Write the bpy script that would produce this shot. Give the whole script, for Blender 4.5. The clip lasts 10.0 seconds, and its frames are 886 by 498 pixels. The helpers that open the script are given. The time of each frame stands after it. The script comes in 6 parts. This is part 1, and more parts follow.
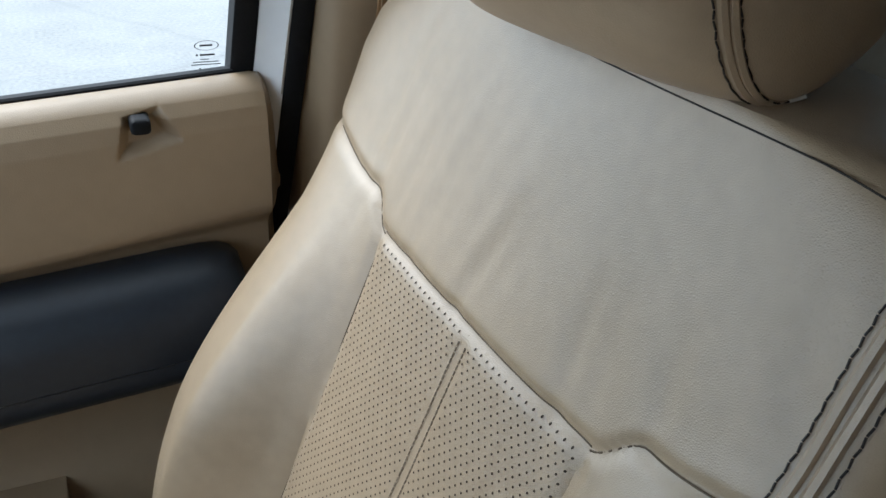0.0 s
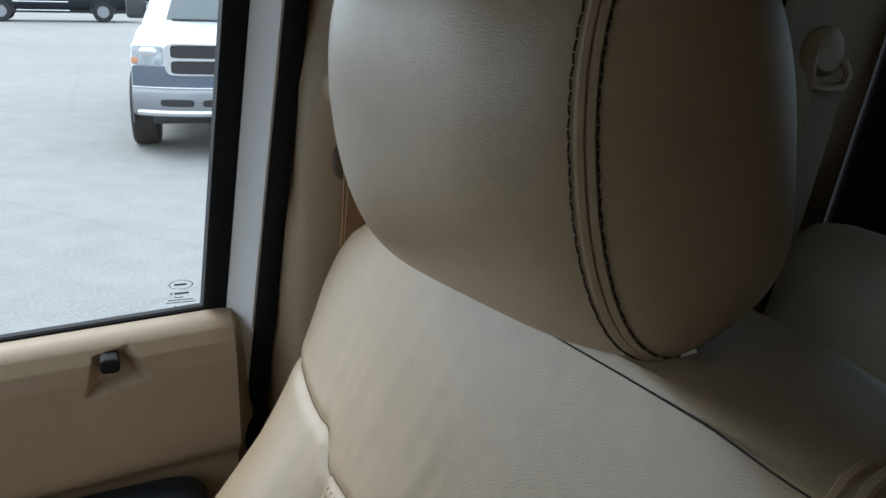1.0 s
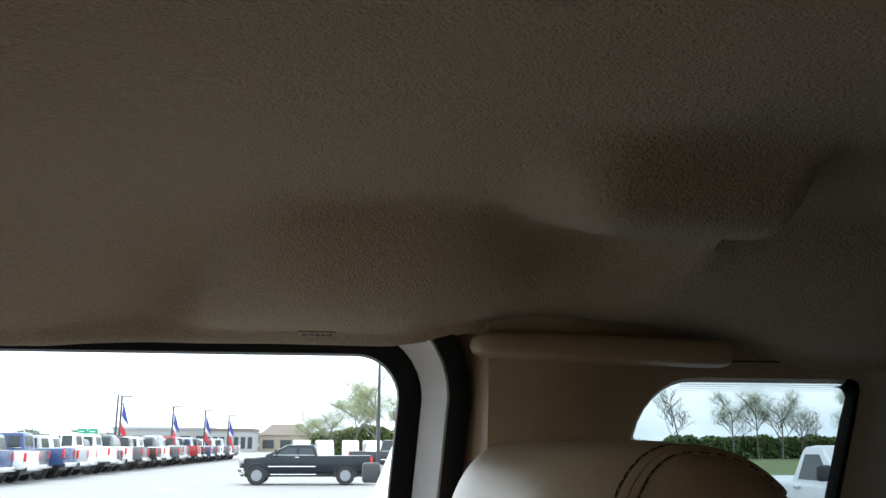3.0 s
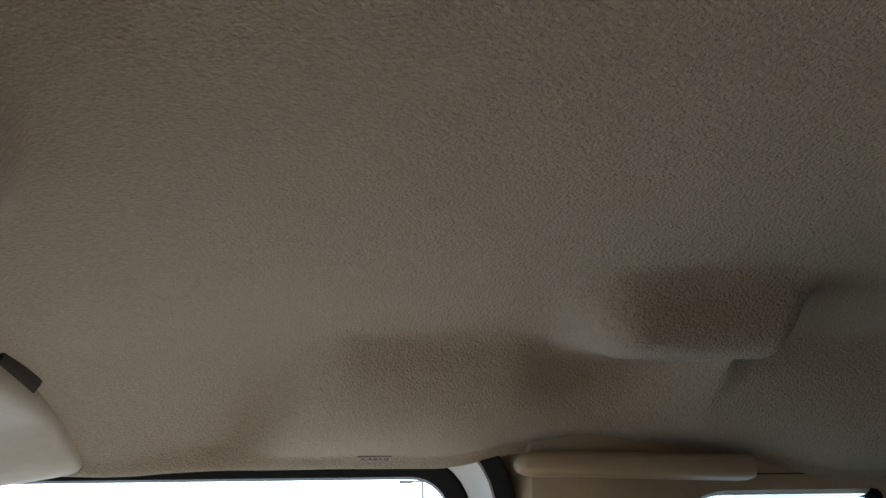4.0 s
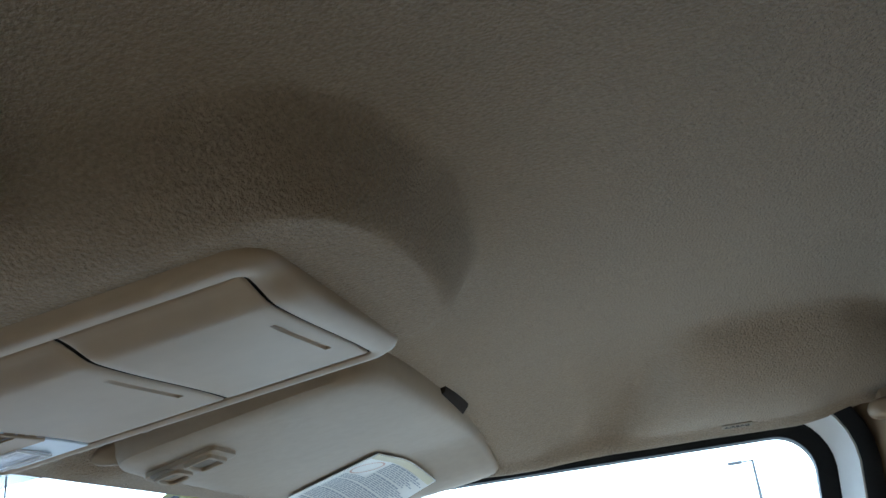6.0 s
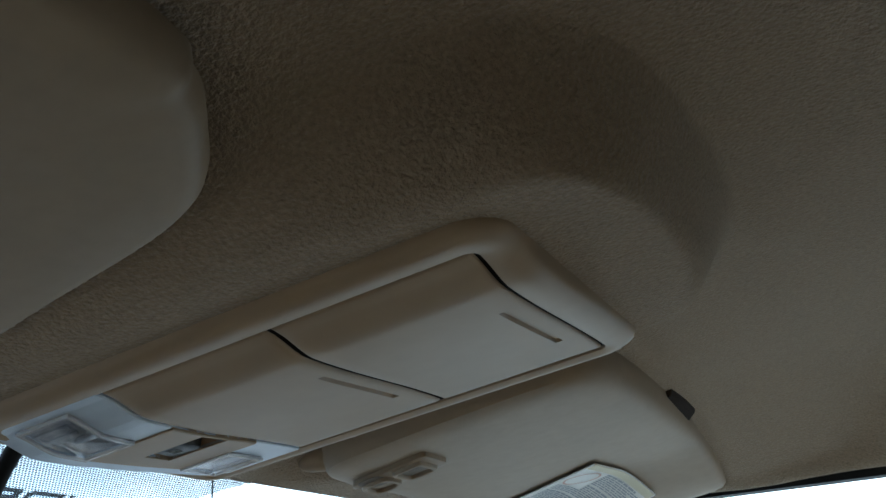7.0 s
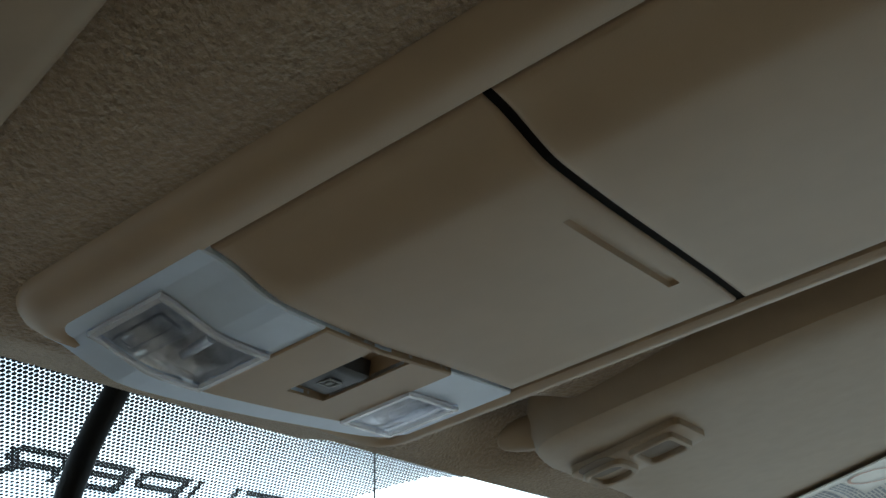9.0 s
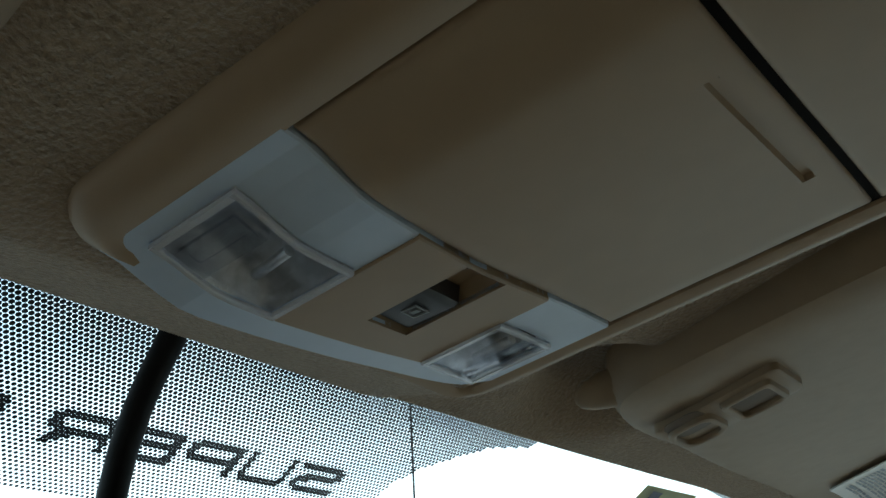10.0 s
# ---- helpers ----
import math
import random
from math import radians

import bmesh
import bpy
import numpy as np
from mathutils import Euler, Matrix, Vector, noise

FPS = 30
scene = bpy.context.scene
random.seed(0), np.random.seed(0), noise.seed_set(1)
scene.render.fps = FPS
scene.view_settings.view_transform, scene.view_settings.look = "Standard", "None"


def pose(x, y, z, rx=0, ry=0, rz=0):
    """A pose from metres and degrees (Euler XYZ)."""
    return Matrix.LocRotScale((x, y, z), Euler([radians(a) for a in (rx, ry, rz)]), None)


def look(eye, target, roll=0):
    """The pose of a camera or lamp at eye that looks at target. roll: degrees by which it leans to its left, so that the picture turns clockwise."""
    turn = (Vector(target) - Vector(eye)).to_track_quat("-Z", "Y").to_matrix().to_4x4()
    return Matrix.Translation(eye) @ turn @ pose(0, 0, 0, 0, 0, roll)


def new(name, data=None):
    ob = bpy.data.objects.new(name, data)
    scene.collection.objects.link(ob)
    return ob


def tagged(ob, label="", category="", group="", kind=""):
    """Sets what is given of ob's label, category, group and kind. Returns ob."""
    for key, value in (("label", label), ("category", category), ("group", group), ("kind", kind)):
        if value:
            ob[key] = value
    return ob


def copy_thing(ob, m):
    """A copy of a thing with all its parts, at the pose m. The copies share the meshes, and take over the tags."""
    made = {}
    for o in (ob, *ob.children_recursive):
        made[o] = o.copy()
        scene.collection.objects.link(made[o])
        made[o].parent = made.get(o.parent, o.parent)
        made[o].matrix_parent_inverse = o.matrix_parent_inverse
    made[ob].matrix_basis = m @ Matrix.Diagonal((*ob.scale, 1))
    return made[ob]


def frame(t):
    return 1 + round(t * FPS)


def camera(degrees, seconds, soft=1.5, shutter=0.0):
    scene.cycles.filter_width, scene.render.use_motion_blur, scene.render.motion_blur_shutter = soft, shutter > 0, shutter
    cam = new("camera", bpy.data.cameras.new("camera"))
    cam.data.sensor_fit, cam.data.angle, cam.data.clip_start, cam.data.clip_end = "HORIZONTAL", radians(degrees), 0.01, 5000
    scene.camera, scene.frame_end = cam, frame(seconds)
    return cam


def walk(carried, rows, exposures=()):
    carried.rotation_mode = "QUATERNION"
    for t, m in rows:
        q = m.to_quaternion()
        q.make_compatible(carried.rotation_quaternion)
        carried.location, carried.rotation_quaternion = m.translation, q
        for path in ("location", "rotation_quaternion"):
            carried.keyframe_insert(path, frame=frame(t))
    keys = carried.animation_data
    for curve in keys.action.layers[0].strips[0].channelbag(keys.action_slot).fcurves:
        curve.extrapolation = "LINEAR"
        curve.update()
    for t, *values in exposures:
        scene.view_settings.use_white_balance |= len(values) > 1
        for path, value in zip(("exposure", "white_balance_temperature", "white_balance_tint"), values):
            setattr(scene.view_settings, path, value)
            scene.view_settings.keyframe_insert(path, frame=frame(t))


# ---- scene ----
cam = camera(52.8, 10.0)
PATH = [
    (0, (-0.153, -0.064, 1.647), (0.564, 1.53, 0.674), 3.7),
    (0.5, (-0.126, -0.078, 1.668), (0.606, 1.618, 0.903), 2.9),
    (1, (-0.086, -0.088, 1.68), (0.608, 1.703, 1.122), 1.5),
    (1.5, (-0.073, -0.11, 1.696), (0.615, 1.729, 1.318), 1.6),
    (2, (-0.061, -0.142, 1.712), (0.455, 1.784, 1.558), 1.0),
    (2.5, (-0.035, -0.184, 1.724), (0.305, 1.781, 1.867), 0.6),
    (3, (-0.03, -0.218, 1.72), (0.192, 1.722, 2.151), 0.2),
    (3.2, (-0.03, -0.241, 1.716), (0.166, 1.68, 2.237), 0.1),
    (4.3, (-0.052, -0.366, 1.684), (0.058, 1.493, 2.414), -1.9),
    (4.5, (-0.054, -0.396, 1.682), (0.067, 1.463, 2.407), -3.4),
    (5, (-0.062, -0.440, 1.676), (0.025, 1.431, 2.377), -6.4),
    (5.5, (-0.091, -0.477, 1.661), (-0.187, 1.382, 2.394), -7.2),
    (6, (-0.1, -0.524, 1.648), (-0.562, 1.269, 2.403), -6.9),
    (6.2, (-0.112, -0.530, 1.648), (-0.676, 1.225, 2.411), -6.9),
    (7.3, (-0.19, -0.431, 1.668), (-1.067, 1.169, 2.486), -2.8),
    (7.5, (-0.208, -0.417, 1.665), (-1.126, 1.158, 2.487), -2.4),
    (8, (-0.25, -0.352, 1.658), (-1.231, 1.169, 2.509), -2.0),
    (8.5, (-0.306, -0.311, 1.663), (-1.329, 1.164, 2.545), -1.9),
    (9, (-0.34, -0.277, 1.663), (-1.39, 1.15, 2.589), -2.1),
    (9.5, (-0.371, -0.268, 1.661), (-1.441, 1.137, 2.601), -2.3),
    (10, (-0.403, -0.251, 1.65), (-1.468, 1.152, 2.598), -3.8),
]
walk(cam, [(t, look(eye, target, roll)) for t, eye, target, roll in PATH],
     exposures=[(0, 1.32, 6050, 11), (0.5, 0.93, 6150, 11), (1.0, 0.88, 6200, 11), (1.5, 0.80, 6250, 9), (2.0, 0.60, 6350, 9), (2.5, 0.62, 6550, 11), (3.0, 1.35, 6500, 12), (3.3, 1.8, 6400, 11), (4.3, 2.68, 5850, 8), (5.0, 2.83, 5400, 6), (5.5, 2.78, 5250, 4), (6.2, 2.27, 5300, 3), (7.3, 1.73, 5550, 1), (8.5, 1.72, 5850, 1), (9.0, 1.66, 5980, 1), (9.5, 1.38, 6080, 1), (10.0, 1.11, 5970, -5)])

# ---- world and light ----
world = bpy.data.worlds.new("overcast_sky")
scene.world = world
world.use_nodes = True
wn, wl = world.node_tree.nodes, world.node_tree.links
wn.clear()
w_out = wn.new("ShaderNodeOutputWorld")
w_bg = wn.new("ShaderNodeBackground")
w_sky = wn.new("ShaderNodeTexSky")
w_sky.sky_type, w_sky.sun_disc = "NISHITA", False
w_sky.sun_elevation, w_sky.sun_rotation = radians(49), radians(327)
w_sky.dust_density = 4.0
w_co = wn.new("ShaderNodeTexCoord")
w_map = wn.new("ShaderNodeMapping")
w_map.inputs["Scale"].default_value = (1.0, 1.0, 5.0)
w_noise = wn.new("ShaderNodeTexNoise")
w_noise.inputs["Scale"].default_value = 2.2
w_noise.inputs["Detail"].default_value = 5.0
w_ramp = wn.new("ShaderNodeValToRGB")
w_ramp.color_ramp.elements[0].position, w_ramp.color_ramp.elements[0].color = 0.36, (5.6, 6.8, 8.2, 1)
w_ramp.color_ramp.elements[1].position, w_ramp.color_ramp.elements[1].color = 0.60, (10.2, 10.9, 11.6, 1)
w_mix = wn.new("ShaderNodeMixRGB")
w_mix.inputs["Fac"].default_value = 0.88
w_bg.inputs["Strength"].default_value = 0.15
wl.new(w_co.outputs["Generated"], w_map.inputs["Vector"])
wl.new(w_map.outputs["Vector"], w_noise.inputs["Vector"])
wl.new(w_noise.outputs["Fac"], w_ramp.inputs["Fac"])
wl.new(w_sky.outputs["Color"], w_mix.inputs["Color1"])
wl.new(w_ramp.outputs["Color"], w_mix.inputs["Color2"])
wl.new(w_mix.outputs["Color"], w_bg.inputs["Color"])
wl.new(w_bg.outputs["Background"], w_out.inputs["Surface"])

sun_data = bpy.data.lights.new("sun", "SUN")
sun_data.energy, sun_data.angle, sun_data.color = 0.9, radians(25), (1.0, 0.96, 0.9)
sun = new("sun", sun_data)
sun.matrix_world = look((0, 0, 30), (14, -22, 0))


# ---- materials ----
def mat(name, color, rough=0.6, metal=0.0, grain=None, tone=None, spec=0.5, fuzz=0.0):
    """grain: (scale, strength, distance, kind) of the fine relief; tone: (scale, amount) of the slow colour change."""
    m = bpy.data.materials.new(name)
    m.use_nodes = True
    n, l = m.node_tree.nodes, m.node_tree.links
    b = n["Principled BSDF"]
    b.inputs["Base Color"].default_value = (*color, 1)
    b.inputs["Roughness"].default_value = rough
    b.inputs["Metallic"].default_value = metal
    b.inputs["Specular IOR Level"].default_value = spec
    if fuzz:
        b.inputs["Sheen Weight"].default_value = fuzz
        b.inputs["Sheen Roughness"].default_value = 0.6
    co = n.new("ShaderNodeTexCoord")
    if tone:
        big, fine = n.new("ShaderNodeTexNoise"), n.new("ShaderNodeTexNoise")
        big.inputs["Scale"].default_value, big.inputs["Detail"].default_value = tone[0], 4
        fine.inputs["Scale"].default_value, fine.inputs["Detail"].default_value = tone[0] * 14, 3
        add = n.new("ShaderNodeMath")
        add.operation = "ADD"
        rng = n.new("ShaderNodeMapRange")
        rng.inputs["From Min"].default_value, rng.inputs["From Max"].default_value = 0.7, 1.3
        rng.inputs["To Min"].default_value, rng.inputs["To Max"].default_value = 1 - tone[1], 1 + tone[1]
        mul = n.new("ShaderNodeVectorMath")
        mul.operation = "SCALE"
        mul.inputs[0].default_value = color
        for t in (big, fine):
            l.new(co.outputs["Object"], t.inputs["Vector"])
        l.new(big.outputs["Fac"], add.inputs[0])
        l.new(fine.outputs["Fac"], add.inputs[1])
        l.new(add.outputs[0], rng.inputs["Value"])
        l.new(rng.outputs[0], mul.inputs["Scale"])
        l.new(mul.outputs[0], b.inputs["Base Color"])
    if grain:
        scale, strength, dist, kind = grain
        if kind == "voronoi":
            g = n.new("ShaderNodeTexVoronoi")
            g.feature = "DISTANCE_TO_EDGE"
            out = g.outputs["Distance"]
        else:
            g = n.new("ShaderNodeTexNoise")
            g.inputs["Detail"].default_value = 3
            out = g.outputs["Fac"]
        g.inputs["Scale"].default_value = scale
        bump = n.new("ShaderNodeBump")
        bump.inputs["Strength"].default_value, bump.inputs["Distance"].default_value = strength, dist
        l.new(co.outputs["Object"], g.inputs["Vector"])
        l.new(out, bump.inputs["Height"])
        l.new(bump.outputs["Normal"], b.inputs["Normal"])
    return m


def glass_mat(name, tint, gloss=1.0):
    m = bpy.data.materials.new(name)
    m.use_nodes = True
    n, l = m.node_tree.nodes, m.node_tree.links
    n.clear()
    out, mix = n.new("ShaderNodeOutputMaterial"), n.new("ShaderNodeMixShader")
    tr, gl, lw = n.new("ShaderNodeBsdfTransparent"), n.new("ShaderNodeBsdfGlossy"), n.new("ShaderNodeLayerWeight")
    lw.inputs["Blend"].default_value = 0.5
    pw, fr = n.new("ShaderNodeMath"), n.new("ShaderNodeMath")
    pw.operation, fr.operation = "POWER", "MULTIPLY_ADD"
    pw.inputs[1].default_value = 5.0
    fr.inputs[1].default_value, fr.inputs[2].default_value = 0.9, 0.04 * gloss
    l.new(lw.outputs["Facing"], pw.inputs[0])
    l.new(pw.outputs[0], fr.inputs[0])
    tr.inputs["Color"].default_value = (*tint, 1)
    gl.inputs["Roughness"].default_value = 0.02
    l.new(fr.outputs[0], mix.inputs["Fac"])
    l.new(tr.outputs[0], mix.inputs[1])
    l.new(gl.outputs[0], mix.inputs[2])
    l.new(mix.outputs[0], out.inputs["Surface"])
    return m


TAN = (0.335, 0.243, 0.150)
LEATHER = mat("tan_leather", (0.400, 0.303, 0.198), 0.33, grain=(700, 0.38, 0.0007, "voronoi"), tone=(5, 0.06), spec=1.0)
LEATHER_SIDE = mat("tan_vinyl", (0.275, 0.225, 0.162), 0.45, grain=(900, 0.25, 0.0006, "voronoi"), tone=(5, 0.06))
LINER = mat("headliner_cloth", (0.350, 0.276, 0.197), 0.95, grain=(430, 1.0, 0.0036, "noise"), tone=(380, 0.24), spec=0.1, fuzz=0.25)
TRIM = mat("beige_plastic", TAN, 0.45, grain=(520, 0.30, 0.0008, "voronoi"), tone=(4, 0.04), spec=0.8)
CONSOLE = mat("console_plastic", (0.345, 0.256, 0.164), 0.5, grain=(1300, 0.15, 0.0004, "noise"), tone=(4, 0.04))
VINYL = mat("visor_vinyl", (0.300, 0.230, 0.155), 0.6, grain=(60, 0.25, 0.0015, "noise"), tone=(6, 0.06))
LAMP_GREY = mat("pale_grey_plastic", (0.58, 0.68, 0.83), 0.38, tone=(8, 0.03))
BLACK = mat("black_rubber", (0.008, 0.009, 0.011), 0.6, tone=(20, 0.2), spec=0.2)
# near-black: painted shade in the console's gaps, also the rubber window gasket
GAP = mat("dark_gap", (0.006, 0.005, 0.004), 0.9, spec=0.1)
ARMREST = mat("blue_black_vinyl", (0.018, 0.023, 0.031), 0.42, grain=(800, 0.3, 0.0006, "voronoi"), tone=(8, 0.15))
DARK_PLASTIC = mat("charcoal_plastic", (0.03, 0.031, 0.033), 0.45, grain=(900, 0.2, 0.0004, "noise"), tone=(10, 0.1))
THREAD = mat("dark_thread", (0.03, 0.025, 0.022), 0.8)
TAN_THREAD = mat("tan_thread", (0.30, 0.24, 0.18), 0.8)
PERF = mat("perforation_dark", (0.085, 0.064, 0.048), 0.9)
SEAM = mat("seam_crease", (0.12, 0.088, 0.058), 0.9)
WHITE_PAINT = mat("white_car_paint", (0.78, 0.79, 0.80), 0.25, tone=(3, 0.02))
BELT = mat("beige_webbing", (0.28, 0.235, 0.18), 0.8, grain=(900, 0.4, 0.0006, "noise"), tone=(20, 0.08))
CHROME = mat("chrome", (0.75, 0.76, 0.78), 0.15, 1.0)
PAPER = mat("white_label", (0.78, 0.78, 0.76), 0.5, tone=(30, 0.03))
GREY_INK = mat("grey_ink", (0.30, 0.32, 0.33), 0.7)
DARK_INK = mat("dark_ink", (0.03, 0.03, 0.035), 0.7)
RED_INK = mat("faded_red_ink", (0.62, 0.42, 0.36), 0.7)
YELLOW = mat("yellow_film", (0.62, 0.55, 0.04), 0.5, tone=(20, 0.05))
FRIT = mat("black_frit", (0.012, 0.018, 0.026), 0.5)
CLEAR_LENS = glass_mat("clear_lens", (0.92, 0.93, 0.95), 1.4)
GLASS = glass_mat("window_glass", (0.90, 0.95, 0.93))
GLASS_FRONT = glass_mat("raked_windscreen_glass", (0.67, 0.73, 0.74))
# tint deepened to cut the light that enters from behind
GLASS_BACK = glass_mat("dimming_back_glass", (0.13, 0.16, 0.165))
GLASS_REAR = glass_mat("tinted_glass", (0.25, 0.30, 0.31))
BULB = mat("lamp_reflector", (0.66, 0.69, 0.74), 0.30, 0.30, tone=(160, 0.30))
LENS_EDGE = mat("clear_moulded_edge", (0.80, 0.83, 0.90), 0.06, spec=1.0)
LENS_EDGE.node_tree.nodes["Principled BSDF"].inputs["Alpha"].default_value = 0.55


# ---- mesh tools ----
WORLD_AT = {}


def thing(name, at, label, category, group="", kind=""):
    ob = new(name)
    ob.empty_display_size = 0.1
    ob.location = at
    WORLD_AT[ob] = Vector(at)
    return tagged(ob, label, category, group, kind)


def mesh_of(name, bm, material, smooth=True):
    bmesh.ops.recalc_face_normals(bm, faces=bm.faces[:])
    me = bpy.data.meshes.new(name)
    bm.to_mesh(me)
    bm.free()
    me.materials.append(material)
    if smooth:
        me.shade_smooth()
        me.set_sharp_from_angle(angle=radians(38))
    return me


def part(name, bm, material, parent, label="", smooth=True, kind=""):
    ob = new(name, mesh_of(name, bm, material, smooth))
    ob.parent = parent
    if parent in WORLD_AT:
        ob.matrix_parent_inverse = Matrix.Translation(-WORLD_AT[parent])
    return tagged(ob, label, kind=kind)


def single(name, bm, material, label, category, kind="", smooth=True, group=""):
    return tagged(new(name, mesh_of(name, bm, material, smooth)), label, category, group, kind)


def add_loft(bm, rings, cap=True, closed=True):
    """Skins a row of closed rings of points."""
    vs = [[bm.verts.new(p) for p in r] for r in rings]
    n = len(vs[0])
    for a, b in zip(vs, vs[1:]):
        for i in range(n if closed else n - 1):
            j = (i + 1) % n
            bm.faces.new((a[i], a[j], b[j], b[i]))
    if cap:
        bm.faces.new(vs[0])
        bm.faces.new(vs[-1])
    return bm


def loft(rings, cap=True, closed=True):
    return add_loft(bmesh.new(), rings, cap, closed)


def sheet(f, us, vs):
    bm = bmesh.new()
    g = [[bm.verts.new(f(u, v)) for v in vs] for u in us]
    for i in range(len(us) - 1):
        for j in range(len(vs) - 1):
            bm.faces.new((g[i][j], g[i + 1][j], g[i + 1][j + 1], g[i][j + 1]))
    return bm


def span(a, b, n):
    return [a + (b - a) * i / n for i in range(n + 1)]


def add_box(bm, lo, hi, bevel=0.0, seg=2):
    m = Matrix.Translation([(a + b) / 2 for a, b in zip(lo, hi)]) @ Matrix.Diagonal([b - a for a, b in zip(lo, hi)] + [1])
    r = bmesh.ops.create_cube(bm, size=1, matrix=m)
    if bevel:
        es = list({e for v in r["verts"] for e in v.link_edges})
        bmesh.ops.bevel(bm, geom=es, offset=bevel, segments=seg, profile=0.5, affect="EDGES")
    return bm


def box(lo, hi, bevel=0.0, seg=2):
    return add_box(bmesh.new(), lo, hi, bevel, seg)


def add_tube(bm, pts, radius, seg=8, cap=True):
    pts = [Vector(p) for p in pts]
    rings = []
    side = None
    for i, p in enumerate(pts):
        d = (pts[min(i + 1, len(pts) - 1)] - pts[max(i - 1, 0)]).normalized()
        if side is None:
            side = d.orthogonal().normalized()
        side = (side - d * side.dot(d)).normalized()
        up = d.cross(side)
        r = radius(i / (len(pts) - 1)) if callable(radius) else radius
        rings.append([p + (side * math.cos(a) + up * math.sin(a)) * r for a in [2 * math.pi * k / seg for k in range(seg)]])
    return add_loft(bm, rings, cap)


def tube(pts, radius, seg=8, cap=True):
    return add_tube(bmesh.new(), pts, radius, seg, cap)


def rounded(x0, x1, y0, y1, r, n=6):
    """Outline of a rounded rectangle in the plane, as (x, y)."""
    out = []
    for cx, cy, a in ((x1 - r, y1 - r, 0), (x0 + r, y1 - r, 90), (x0 + r, y0 + r, 180), (x1 - r, y0 + r, 270)):
        for k in range(n + 1):
            t = radians(a + 90 * k / n)
            out.append((cx + r * math.cos(t), cy + r * math.sin(t)))
    return out


def sm(a, b, x):
    t = min(1.0, max(0.0, (x - a) / (b - a)))
    return t * t * (3 - 2 * t)


def se(a, e):
    """Signed power, for superellipses."""
    return math.copysign(abs(a) ** e, a)


def lerp_list(keys, x):
    """Piecewise-linear value from (x, value) pairs."""
    if x <= keys[0][0]:
        return keys[0][1]
    for (a, p), (b, q) in zip(keys, keys[1:]):
        if x <= b:
            return p + (q - p) * (x - a) / (b - a)
    return keys[-1][1]


# ---- headliner and roof ----
def console_z(x):
    return 1.842 + (x + 0.33) * 0.145


def edge_z(x):
    return lerp_list([(-0.8, 1.815), (-0.35, 1.818), (-0.1, 1.821), (0.02, 1.820), (0.05, 1.824), (0.10, 1.835), (0.19, 1.836), (0.31, 1.831), (0.40, 1.819), (0.47, 1.802), (1.0, 1.797)], x)


def hump_x(x):
    return sm(0.09, 0.17, x) * (1 - sm(0.285, 0.312, x))


def fold_y(x):
    y = lerp_list([(-0.8, 0.69), (-0.30, 0.69), (-0.225, 0.685), (-0.195, 0.665), (-0.165, 0.622), (-0.135, 0.560), (-0.110, 0.512), (-0.085, 0.484), (-0.05, 0.474), (0.10, 0.476), (1.0, 0.485)], x)
    return y + 0.080 * sm(0.07, 0.17, x) * (1 - sm(0.20, 0.30, x))


PANEL_FRONT = [(-0.1035, -0.6545), (-0.085, -0.6575), (-0.065, -0.658), (-0.0315, -0.6562), (0.015, -0.6532), (0.06, -0.6482), (0.078, -0.6452), (0.090, -0.6405), (0.0960, -0.635), (0.0999, -0.626)]


